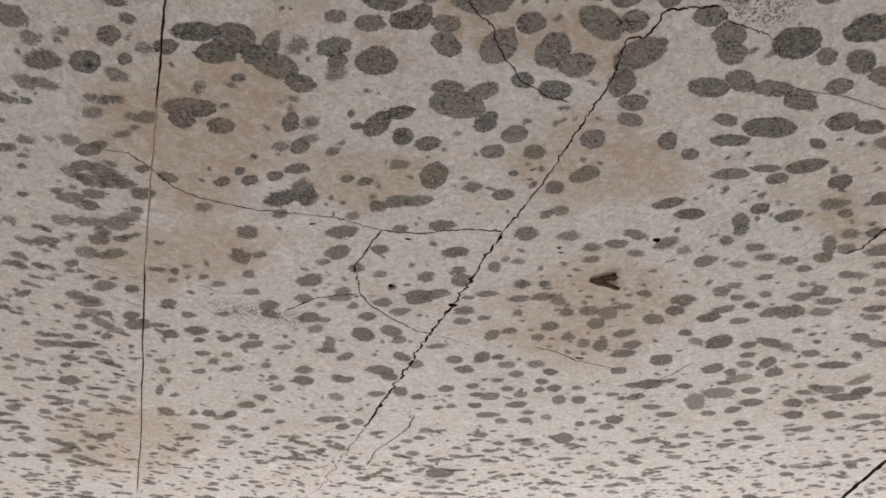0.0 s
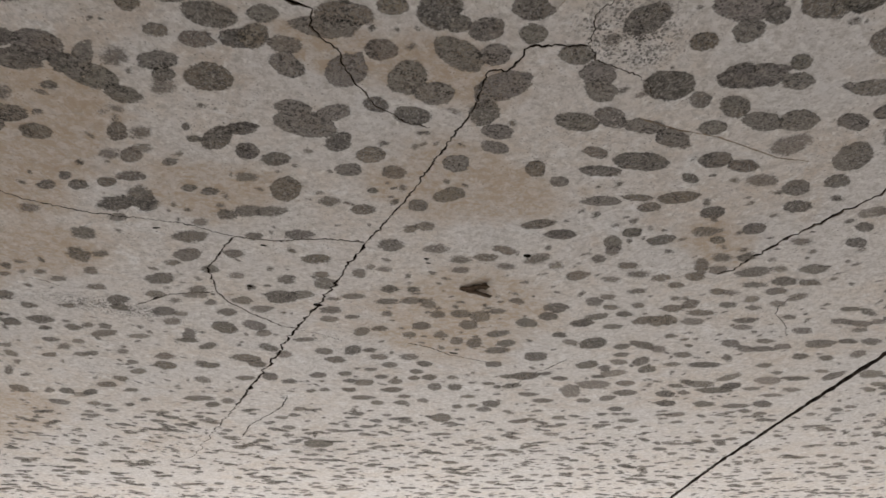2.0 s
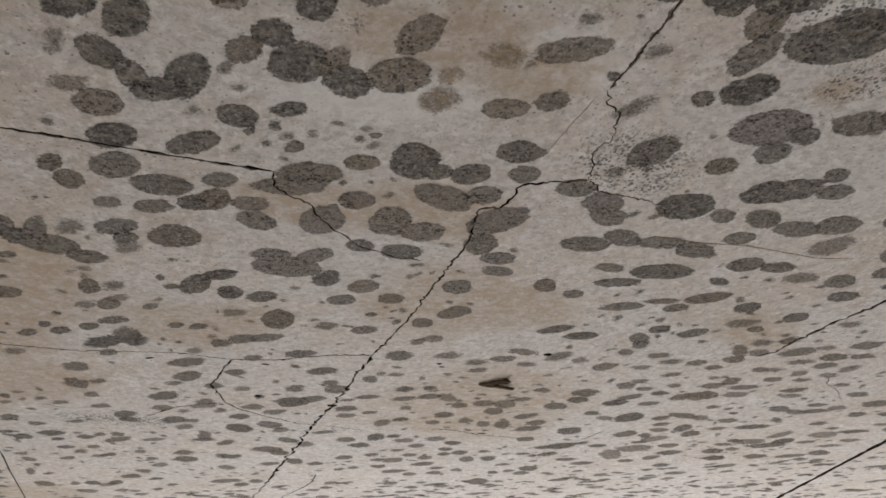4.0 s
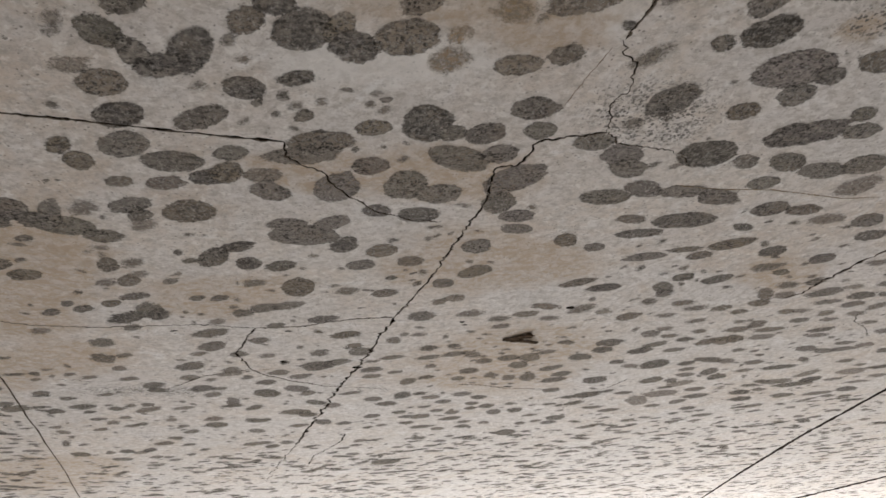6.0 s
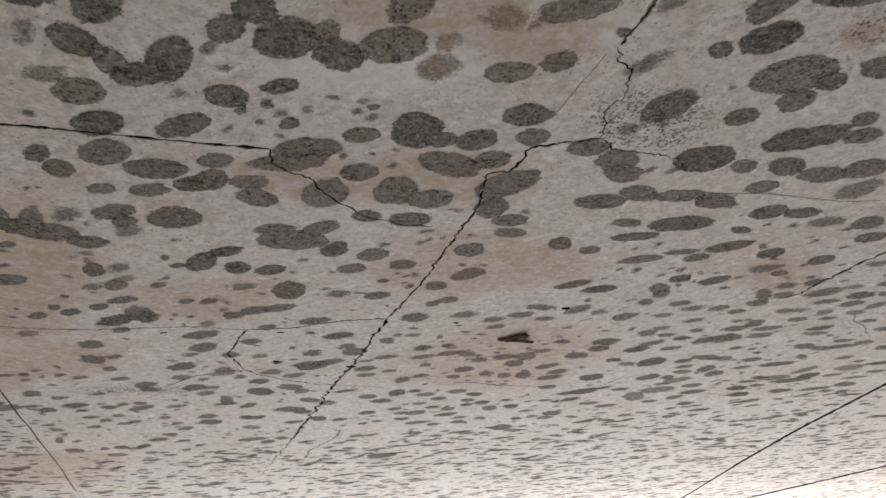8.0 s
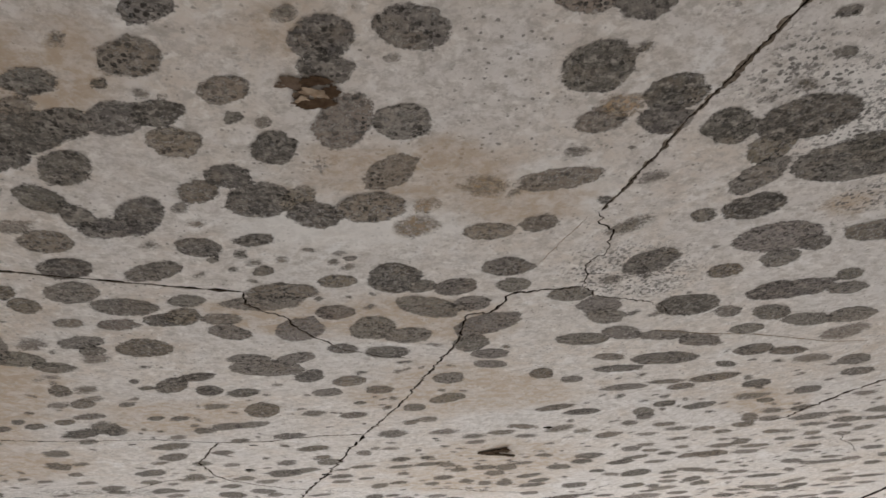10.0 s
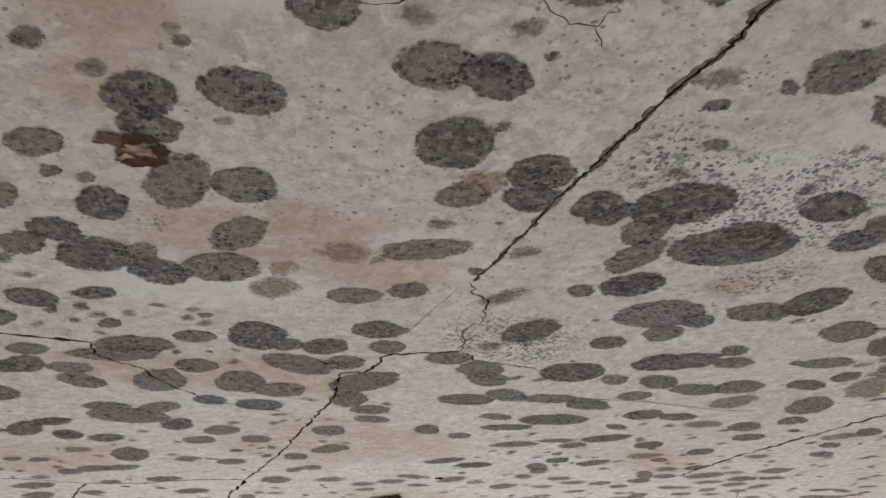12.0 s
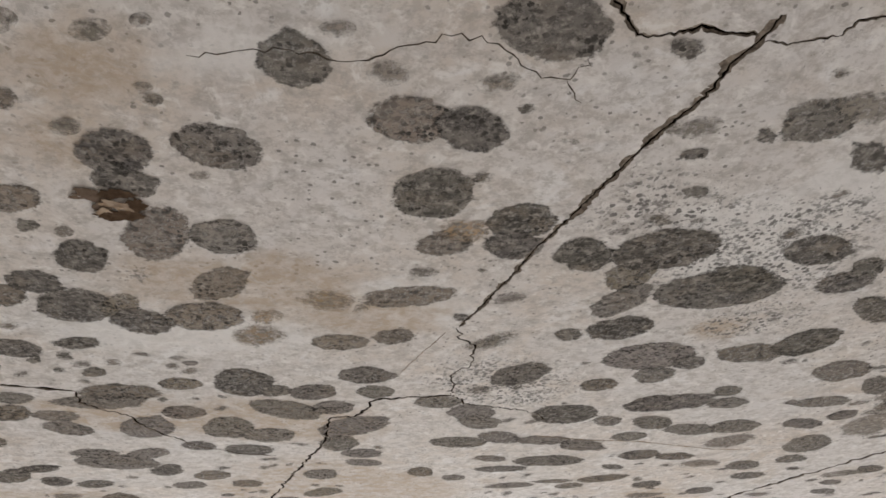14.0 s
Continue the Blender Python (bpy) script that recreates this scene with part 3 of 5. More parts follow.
spot(0.515, 0.708, 0.0321, 0.0208, 24, DARK)
spot(0.430, 0.754, 0.0326, 0.0190, -68, GREY)
spot(0.450, 0.804, 0.0308, 0.0242, -22, BLACKISH)
spot(0.502, 0.862, 0.0458, 0.0334, -6, GREY)
spot(0.547, 0.873, 0.0195, 0.0161, 26, DARK)
spot(0.525, 0.906, 0.0223, 0.0217, 41, GREY)
spot(0.478, 0.935, 0.0202, 0.0176, 2, BROWN)
spot(0.599, 0.848, 0.0365, 0.0216, 1, BROWN)
spot(0.640, 0.819, 0.0320, 0.0275, -79, DARK)
spot(0.551, 0.661, 0.0294, 0.0207, 19, DARK)
spot(0.603, 0.705, 0.0240, 0.0198, -22, DARK)
spot(0.607, 0.681, 0.0175, 0.0133, 32, DARK)
spot(0.661, 0.750, 0.0335, 0.0148, 44, DARK)
spot(0.720, 0.884, 0.0322, 0.0268, 17, BROWN)
spot(0.787, 0.922, 0.0319, 0.0136, 49, DARK)
spot(0.625, 0.944, 0.0166, 0.0141, 49, GREY)
spot(0.577, 0.983, 0.0515, 0.0262, -14, GREY)
spot(0.643, 0.980, 0.0247, 0.0180, 7, GREY)
spot(0.755, 0.972, 0.0313, 0.0176, -9, GREY)
spot(0.719, 0.975, 0.0099, 0.0058, 28, GREY)
spot(0.259, 0.759, 0.0389, 0.0180, -17, BROWN)
spot(0.195, 0.771, 0.0183, 0.0153, -7, RUST)
spot(0.211, 0.849, 0.0242, 0.0164, -3, BROWN)
spot(0.256, 0.834, 0.0188, 0.0158, -32, BROWN)
spot(0.241, 0.922, 0.0267, 0.0210, 2, GREY)
spot(0.256, 0.965, 0.0188, 0.0168, 16, GREY)
spot(0.194, 0.969, 0.0254, 0.0209, -27, GREY)
spot(0.322, 0.990, 0.0251, 0.0180, 6, GREY)
spot(0.389, 0.913, 0.0305, 0.0248, -57, GREY)
spot(0.356, 0.954, 0.0109, 0.0089, 23, PALE)
spot(0.342, 0.838, 0.0218, 0.0111, -47, PALE)
spot(0.408, 0.819, 0.0154, 0.0116, 47, DARK)
spot(0.336, 0.756, 0.0112, 0.0079, -26, PALE)
spot(0.307, 0.792, 0.0073, 0.0061, 18, GREY)
spot(0.263, 0.720, 0.0084, 0.0060, -1, PALE)
spot(-0.041, 0.783, 0.0211, 0.0150, -46, BROWN)
spot(-0.014, 0.759, 0.0209, 0.0172, -13, DARK)
spot(0.008, 0.796, 0.0305, 0.0260, -41, DARK)
spot(0.039, 0.794, 0.0238, 0.0144, -74, BROWN)
spot(0.052, 0.820, 0.0251, 0.0229, 61, DARK)
spot(0.101, 0.808, 0.0319, 0.0241, -15, BROWN)
spot(0.114, 0.753, 0.0307, 0.0180, -58, BROWN)
spot(0.142, 0.840, 0.0205, 0.0183, -72, RUST)
spot(0.147, 0.803, 0.0112, 0.0101, -24, RUST)
spot(-0.056, 0.880, 0.0214, 0.0204, 46, DARK)
spot(-0.004, 0.865, 0.0203, 0.0115, -22, DARK)
spot(-0.046, 0.903, 0.0070, 0.0052, -47, GREY)
spot(0.018, 0.906, 0.0068, 0.0053, -58, PALE)
spot(-0.002, 0.929, 0.0115, 0.0089, -55, GREY)
spot(0.083, 0.902, 0.0069, 0.0050, -13, GREY)
spot(0.067, 0.911, 0.0055, 0.0046, -57, PALE)
spot(-0.010, 0.910, 0.0073, 0.0057, -40, PALE)
spot(0.074, 0.892, 0.0059, 0.0048, -23, PALE)
spot(0.070, 0.953, 0.0208, 0.0155, -13, BROWN)
spot(0.129, 0.948, 0.0353, 0.0286, 76, DARK)
spot(0.158, 0.966, 0.0181, 0.0161, -83, GREY)
spot(-0.086, 0.997, 0.0215, 0.0155, -25, GREY)
spot(0.013, 0.978, 0.0389, 0.0220, -8, BROWN)
spot(-0.009, 1.004, 0.0448, 0.0187, -5, GREY)
spot(-0.130, 0.647, 0.0213, 0.0129, -16, DARK)
spot(-0.084, 0.648, 0.0061, 0.0044, -54, BROWN)
spot(-0.059, 0.657, 0.0049, 0.0038, -27, PALE)
spot(-0.146, 0.673, 0.0145, 0.0097, -24, BROWN)
spot(-0.156, 0.704, 0.0391, 0.0266, -25, DARK)
spot(-0.121, 0.694, 0.0262, 0.0189, -30, DARK)
spot(-0.084, 0.686, 0.0265, 0.0174, -28, DARK)
spot(-0.052, 0.679, 0.0197, 0.0139, -30, DARK)
spot(-0.178, 0.735, 0.0270, 0.0180, -24, DARK)
spot(-0.136, 0.750, 0.0288, 0.0189, -60, DARK)
spot(-0.048, 0.714, 0.0214, 0.0195, 28, BROWN)
spot(-0.167, 0.796, 0.0243, 0.0199, 60, DARK)
spot(-0.146, 0.825, 0.0232, 0.0153, 74, DARK)
spot(-0.098, 0.825, 0.0376, 0.0208, -61, DARK)
spot(-0.126, 0.844, 0.0298, 0.0184, -10, DARK)
spot(-0.204, 0.784, 0.0156, 0.0073, -65, PALE)
spot(-0.206, 0.840, 0.0172, 0.0106, -14, PALE)
spot(-0.186, 0.868, 0.0256, 0.0217, -18, BROWN)
spot(-0.185, 0.921, 0.0288, 0.0217, -28, DARK)
spot(-0.195, 0.974, 0.0309, 0.0236, -45, GREY)
spot(-0.106, 0.929, 0.0342, 0.0177, -30, DARK)
spot(-0.261, 0.973, 0.0191, 0.0123, -56, BROWN)
spot(-0.249, 1.005, 0.0197, 0.0159, -78, BROWN)
spot(-0.153, 1.011, 0.0344, 0.0221, 4, DARK)
spot(-0.220, 1.052, 0.0174, 0.0126, -17, BROWN)
spot(-0.170, 1.059, 0.0247, 0.0162, -8, BROWN)
spot(-0.223, 1.109, 0.0304, 0.0184, -28, GREY)
spot(-0.157, 1.131, 0.0367, 0.0285, -13, BROWN)
spot(-0.217, 1.134, 0.0186, 0.0148, -48, GREY)
spot(-0.220, 1.160, 0.0173, 0.0135, -53, PALE)
spot(-0.277, 1.112, 0.0211, 0.0143, -57, PALE)
spot(-0.314, 1.157, 0.0367, 0.0258, 14, GREY)
spot(-0.275, 1.189, 0.0273, 0.0192, 6, GREY)
spot(-0.324, 1.130, 0.0443, 0.0147, -69, GREY)
spot(-0.097, 1.038, 0.0248, 0.0168, -61, BROWN)
spot(0.067, 1.032, 0.0237, 0.0199, -20, BROWN)
spot(-0.058, 1.046, 0.0228, 0.0156, -0, BROWN)
spot(0.425, 1.189, 0.0222, 0.0131, 18, BROWN)
spot(0.672, 1.179, 0.0292, 0.0162, 4, BROWN)
spot(0.471, 1.023, 0.0374, 0.0313, 12, DARK)
spot(-0.114, 1.046, 0.0307, 0.0179, -11, DARK)
spot(0.556, 0.987, 0.0299, 0.0264, -29, GREY)
spot(0.528, 1.043, 0.0203, 0.0144, 41, GREY)
spot(0.365, 1.021, 0.0292, 0.0238, 24, GREY)
spot(0.382, 1.053, 0.0270, 0.0217, 25, GREY)
spot(0.585, 1.047, 0.0290, 0.0197, 36, GREY)
spot(0.641, 1.070, 0.0343, 0.0196, 13, GREY)
spot(0.694, 1.058, 0.0309, 0.0239, 4, GREY)
spot(0.808, 1.014, 0.0187, 0.0182, 44, GREY)
spot(0.776, 1.045, 0.0293, 0.0163, 19, GREY)
spot(0.831, 1.122, 0.0419, 0.0304, 59, GREY)
spot(0.026, 1.081, 0.0378, 0.0279, -73, GREY)
spot(0.110, 1.079, 0.0376, 0.0271, -84, GREY)
spot(0.152, 1.102, 0.0295, 0.0237, -3, GREY)
spot(0.169, 1.020, 0.0406, 0.0244, 33, GREY)
spot(0.217, 1.012, 0.0232, 0.0202, 4, GREY)
spot(0.243, 1.071, 0.0455, 0.0307, -44, GREY)
spot(0.232, 1.132, 0.0299, 0.0233, 80, GREY)
spot(-0.053, 1.086, 0.0277, 0.0214, 38, GREY)
spot(-0.022, 1.206, 0.0473, 0.0314, 5, GREY)
spot(-0.041, 1.172, 0.0271, 0.0181, 3, GREY)
spot(0.015, 1.173, 0.0282, 0.0163, -33, GREY)
spot(0.075, 1.143, 0.0196, 0.0171, 19, GREY)
spot(0.130, 1.157, 0.0298, 0.0223, 14, GREY)
spot(0.372, 1.124, 0.0345, 0.0203, 5, GREY)
spot(0.418, 1.105, 0.0321, 0.0185, 34, GREY)
spot(0.474, 1.114, 0.0347, 0.0156, 2, GREY)
spot(0.527, 1.133, 0.0305, 0.0219, 18, GREY)
spot(0.577, 1.098, 0.0231, 0.0161, 2, GREY)
spot(0.261, 1.169, 0.0266, 0.0184, 5, GREY)
spot(0.268, 1.207, 0.0229, 0.0154, 17, GREY)
spot(0.505, 1.198, 0.0459, 0.0241, -1, GREY)
spot(0.452, 1.236, 0.0370, 0.0157, -4, GREY)
spot(0.604, 1.227, 0.0190, 0.0102, 20, GREY)
spot(0.620, 1.172, 0.0284, 0.0227, -1, GREY)
spot(0.792, 1.219, 0.0290, 0.0220, 33, GREY)
spot(0.112, 2.833, 0.0485, 0.0456, -34, GREY)
spot(1.006, 2.437, 0.0342, 0.0188, -0, GREY)
spot(0.448, 2.509, 0.0386, 0.0300, 71, GREY)
spot(0.847, 1.188, 0.0245, 0.0191, 16, GREY)
spot(1.004, 1.237, 0.0265, 0.0177, 36, GREY)
spot(-0.417, 1.682, 0.0296, 0.0205, 88, BROWN)
spot(-0.377, 1.670, 0.0140, 0.0098, -38, PALE)
spot(-0.533, 1.731, 0.0095, 0.0068, -19, PALE)
spot(-0.563, 1.753, 0.0127, 0.0087, -69, BROWN)
spot(-0.574, 1.790, 0.0120, 0.0078, -46, PALE)
spot(-0.539, 1.774, 0.0085, 0.0054, -53, PALE)
spot(-0.502, 1.765, 0.0141, 0.0087, -28, BROWN)
spot(-0.475, 1.791, 0.0163, 0.0092, -23, PALE)
spot(-0.407, 1.744, 0.0150, 0.0132, -75, BROWN)
spot(-0.405, 1.815, 0.0197, 0.0131, -7, PALE)
spot(-0.217, 1.644, 0.0311, 0.0205, -45, GREY)
spot(-0.248, 1.683, 0.0158, 0.0108, -27, PALE)
spot(-0.278, 1.753, 0.0311, 0.0226, -34, GREY)
spot(-0.178, 1.695, 0.0184, 0.0146, -51, GREY)
spot(-0.206, 1.790, 0.0212, 0.0165, -41, PALE)
spot(-0.208, 1.816, 0.0294, 0.0130, -14, PALE)
spot(-0.293, 1.827, 0.0219, 0.0149, -27, PALE)
spot(-0.594, 1.882, 0.0208, 0.0150, -57, GREY)
spot(-0.561, 1.930, 0.0165, 0.0147, -13, GREY)
spot(-0.373, 1.867, 0.0263, 0.0190, -43, GREY)
spot(-0.373, 1.905, 0.0204, 0.0175, 24, GREY)
spot(-0.480, 1.917, 0.0186, 0.0105, -22, BROWN)
spot(-0.283, 1.908, 0.0277, 0.0207, -40, GREY)
spot(-0.255, 1.850, 0.0129, 0.0098, -42, PALE)
spot(-0.246, 1.916, 0.0153, 0.0109, -29, PALE)
spot(-0.182, 1.844, 0.0145, 0.0110, -66, GREY)
spot(-0.616, 2.024, 0.0242, 0.0190, -49, GREY)
spot(-0.550, 2.000, 0.0294, 0.0214, -12, GREY)
spot(-0.550, 2.045, 0.0158, 0.0106, -41, GREY)
spot(-0.487, 2.030, 0.0204, 0.0168, -54, GREY)
spot(-0.455, 2.012, 0.0173, 0.0113, -29, BROWN)
spot(-0.418, 2.011, 0.0162, 0.0153, -73, GREY)
spot(-0.428, 2.054, 0.0351, 0.0165, -32, BROWN)
spot(-0.351, 2.055, 0.0261, 0.0126, -16, PALE)
spot(-0.271, 1.959, 0.0225, 0.0167, -35, PALE)
spot(-0.238, 2.025, 0.0330, 0.0145, -75, GREY)
spot(-0.246, 2.059, 0.0252, 0.0135, 1, GREY)
spot(-0.551, 2.113, 0.0185, 0.0136, -10, PALE)
spot(-0.490, 2.111, 0.0164, 0.0135, -18, PALE)
spot(-0.529, 2.149, 0.0199, 0.0134, -55, PALE)
spot(-0.198, 2.084, 0.0272, 0.0158, -51, GREY)
spot(-0.573, 2.210, 0.0204, 0.0131, -31, BROWN)
spot(-0.497, 2.192, 0.0202, 0.0132, -30, PALE)
spot(-0.472, 2.180, 0.0189, 0.0129, -34, GREY)
spot(-0.399, 2.156, 0.0161, 0.0116, -54, PALE)
spot(-0.303, 2.170, 0.0256, 0.0194, -44, BROWN)
spot(-0.384, 2.222, 0.0168, 0.0121, -57, GREY)
spot(-0.306, 2.227, 0.0282, 0.0259, 61, BROWN)
spot(-0.198, 2.210, 0.0259, 0.0183, -25, GREY)
spot(-0.221, 2.199, 0.0196, 0.0132, -75, GREY)
spot(-0.694, 2.334, 0.0299, 0.0101, -75, BROWN)
spot(-0.660, 2.163, 0.0180, 0.0116, -39, PALE)
spot(-0.660, 2.216, 0.0211, 0.0155, 78, PALE)
spot(-0.660, 2.270, 0.0166, 0.0085, -68, PALE)
spot(-0.660, 2.359, 0.0160, 0.0105, -37, PALE)
spot(-0.377, 2.283, 0.0236, 0.0175, -43, PALE)
spot(-0.426, 2.344, 0.0219, 0.0173, 83, BROWN)
spot(-0.467, 2.394, 0.0284, 0.0195, -32, BROWN)
spot(-0.222, 2.315, 0.0236, 0.0202, 38, PALE)
spot(-0.698, 2.466, 0.0287, 0.0238, 88, BROWN)
spot(-0.581, 2.467, 0.0235, 0.0208, -88, GREY)
spot(-0.520, 2.464, 0.0251, 0.0171, -59, GREY)
spot(-0.412, 2.427, 0.0188, 0.0124, -26, GREY)
spot(-0.549, 2.488, 0.0234, 0.0161, -37, PALE)
spot(-0.238, 2.463, 0.0451, 0.0227, -15, GREY)
spot(-0.617, 2.560, 0.0289, 0.0249, 27, GREY)
spot(-0.383, 2.499, 0.0169, 0.0126, -41, GREY)
spot(-0.204, 2.509, 0.0259, 0.0203, -61, BROWN)
spot(-0.525, 2.558, 0.0223, 0.0158, -51, PALE)
spot(-0.495, 2.567, 0.0176, 0.0127, -43, PALE)
spot(-0.429, 2.550, 0.0159, 0.0112, -61, GREY)
spot(-0.623, 2.466, 0.0193, 0.0107, -68, PALE)
spot(-0.133, 1.623, 0.0207, 0.0148, -24, PALE)
spot(0.023, 1.615, 0.0294, 0.0199, -17, BROWN)
spot(0.239, 1.534, 0.0212, 0.0170, -10, PALE)
spot(-0.128, 1.712, 0.0171, 0.0117, -22, PALE)
spot(-0.030, 1.711, 0.0183, 0.0157, 55, GREY)
spot(0.038, 1.676, 0.0148, 0.0129, -68, BROWN)
spot(0.048, 1.713, 0.0264, 0.0236, -51, GREY)
spot(0.111, 1.657, 0.0168, 0.0144, -84, GREY)
spot(0.128, 1.627, 0.0093, 0.0077, -89, PALE)
spot(0.156, 1.631, 0.0133, 0.0093, -13, PALE)
spot(-0.101, 1.760, 0.0130, 0.0089, -80, DARK)
spot(-0.037, 1.792, 0.0341, 0.0281, -33, GREY)
spot(0.001, 1.774, 0.0321, 0.0198, -29, GREY)
spot(0.180, 1.714, 0.0181, 0.0172, -71, GREY)
spot(0.228, 1.707, 0.0129, 0.0127, -55, DARK)
spot(0.109, 1.761, 0.0236, 0.0132, -13, GREY)
spot(0.070, 1.780, 0.0154, 0.0080, -13, PALE)
spot(0.182, 1.772, 0.0227, 0.0135, -12, GREY)
spot(0.231, 1.760, 0.0239, 0.0162, -12, PALE)
spot(0.269, 1.767, 0.0256, 0.0164, 52, BROWN)
spot(-0.116, 1.821, 0.0223, 0.0178, -36, PALE)
spot(-0.149, 1.888, 0.0205, 0.0162, -36, GREY)
spot(-0.077, 1.858, 0.0257, 0.0166, -18, PALE)
spot(0.069, 1.836, 0.0232, 0.0168, -17, GREY)
spot(0.069, 1.883, 0.0200, 0.0146, -18, PALE)
spot(0.118, 1.861, 0.0161, 0.0116, -16, PALE)
spot(0.191, 1.830, 0.0144, 0.0098, 84, PALE)
spot(0.301, 1.815, 0.0202, 0.0161, 78, BROWN)
spot(-0.157, 1.971, 0.0354, 0.0252, 64, GREY)
spot(-0.092, 1.946, 0.0290, 0.0242, 25, GREY)
spot(-0.072, 1.987, 0.0208, 0.0175, -50, PALE)
spot(0.148, 1.936, 0.0261, 0.0174, -64, BROWN)
spot(0.187, 1.912, 0.0167, 0.0154, -27, BROWN)
spot(0.275, 1.880, 0.0216, 0.0214, -26, BROWN)
spot(0.329, 1.921, 0.0192, 0.0156, 77, BROWN)
spot(0.258, 1.934, 0.0169, 0.0160, -19, PALE)
spot(0.024, 2.005, 0.0289, 0.0130, -13, GREY)
spot(-0.059, 2.071, 0.0270, 0.0173, 49, GREY)
spot(0.072, 2.068, 0.0225, 0.0201, -45, GREY)
spot(0.139, 2.048, 0.0301, 0.0187, -79, DARK)
spot(0.180, 2.040, 0.0176, 0.0138, -16, GREY)
spot(-0.022, 2.103, 0.0221, 0.0183, -70, PALE)
spot(0.106, 2.112, 0.0240, 0.0214, -35, GREY)
spot(0.206, 2.079, 0.0248, 0.0180, -14, PALE)
spot(0.280, 2.065, 0.0248, 0.0180, -12, PALE)
spot(-0.110, 2.145, 0.0363, 0.0258, 4, BROWN)
spot(-0.084, 2.178, 0.0248, 0.0227, 13, BROWN)
spot(0.241, 2.125, 0.0199, 0.0187, -29, PALE)
spot(0.325, 2.101, 0.0187, 0.0183, 79, GREY)
spot(0.070, 2.228, 0.0235, 0.0196, -27, GREY)
spot(0.136, 2.203, 0.0176, 0.0156, -30, GREY)
spot(0.196, 2.164, 0.0171, 0.0116, -13, PALE)
spot(0.314, 2.158, 0.0159, 0.0157, -31, GREY)
spot(-0.051, 2.262, 0.0316, 0.0194, 71, GREY)
spot(-0.112, 2.282, 0.0264, 0.0160, -17, PALE)
spot(0.231, 2.210, 0.0176, 0.0161, -24, GREY)
spot(0.316, 2.203, 0.0163, 0.0161, -76, BROWN)
spot(0.354, 2.191, 0.0205, 0.0203, 4, GREY)
spot(-0.001, 2.286, 0.0209, 0.0163, -24, GREY)
spot(0.155, 2.253, 0.0180, 0.0162, -33, GREY)
spot(0.193, 2.259, 0.0270, 0.0247, -32, PALE)
spot(0.272, 2.236, 0.0208, 0.0192, -89, PALE)
spot(0.271, 2.301, 0.0289, 0.0218, -13, GREY)
spot(0.159, 2.321, 0.0199, 0.0173, -25, BROWN)
spot(0.059, 2.349, 0.0155, 0.0129, -28, PALE)
spot(0.095, 2.333, 0.0153, 0.0129, -26, PALE)
spot(0.203, 2.377, 0.0373, 0.0183, -12, PALE)
spot(0.314, 2.347, 0.0217, 0.0137, -11, PALE)
spot(0.382, 2.258, 0.0301, 0.0181, 78, GREY)
spot(0.313, 2.399, 0.0206, 0.0189, -17, GREY)
spot(0.248, 2.411, 0.0194, 0.0185, -54, PALE)
spot(0.369, 2.370, 0.0187, 0.0157, 79, PALE)
spot(-0.159, 2.471, 0.0245, 0.0178, -74, PALE)
spot(0.037, 2.504, 0.0217, 0.0189, -41, PALE)
spot(0.370, 1.513, 0.0264, 0.0133, 20, BROWN)
spot(0.295, 1.565, 0.0218, 0.0156, -9, PALE)
spot(0.341, 1.548, 0.0217, 0.0155, -7, BROWN)
spot(0.438, 1.533, 0.0245, 0.0174, -41, PALE)
spot(0.304, 1.606, 0.0167, 0.0140, -6, PALE)
spot(0.484, 1.552, 0.0151, 0.0131, 23, PALE)
spot(0.388, 1.575, 0.0189, 0.0138, -5, PALE)
spot(0.570, 1.475, 0.0202, 0.0144, 55, GREY)
spot(0.556, 1.513, 0.0166, 0.0134, 45, GREY)
spot(0.622, 1.526, 0.0204, 0.0135, -1, BROWN)
spot(0.537, 1.585, 0.0245, 0.0220, -20, BROWN)
spot(0.612, 1.588, 0.0175, 0.0120, -0, PALE)
spot(0.657, 1.557, 0.0209, 0.0140, 1, PALE)
spot(0.708, 1.562, 0.0217, 0.0162, 11, BROWN)
spot(0.684, 1.628, 0.0197, 0.0131, -12, BROWN)
spot(0.348, 1.800, 0.0247, 0.0201, -7, BROWN)
spot(0.394, 1.806, 0.0293, 0.0247, 68, BROWN)
spot(0.380, 1.854, 0.0244, 0.0215, 68, BROWN)
spot(0.424, 1.774, 0.0209, 0.0142, -7, PALE)
spot(0.452, 1.718, 0.0183, 0.0115, 29, BROWN)
spot(0.545, 1.734, 0.0297, 0.0221, -0, GREY)
spot(0.541, 1.778, 0.0231, 0.0198, 14, GREY)
spot(0.616, 1.690, 0.0206, 0.0189, 12, GREY)
spot(0.634, 1.664, 0.0161, 0.0128, 11, PALE)
spot(0.664, 1.708, 0.0162, 0.0110, -0, GREY)
spot(0.715, 1.690, 0.0159, 0.0127, 24, BROWN)
spot(0.505, 1.821, 0.0262, 0.0234, 20, GREY)
spot(0.627, 1.798, 0.0250, 0.0215, -25, DARK)
spot(0.646, 1.761, 0.0272, 0.0148, -32, GREY)
spot(0.702, 1.736, 0.0192, 0.0140, 5, GREY)
spot(0.702, 1.803, 0.0222, 0.0151, -0, GREY)
spot(0.758, 1.758, 0.0271, 0.0214, -36, BROWN)
spot(0.790, 1.755, 0.0290, 0.0212, 46, BROWN)
spot(0.455, 1.891, 0.0263, 0.0190, -30, GREY)
spot(0.598, 1.870, 0.0178, 0.0153, 21, DARK)
spot(0.489, 1.941, 0.0244, 0.0199, -35, GREY)
spot(0.416, 1.951, 0.0302, 0.0186, 75, BROWN)
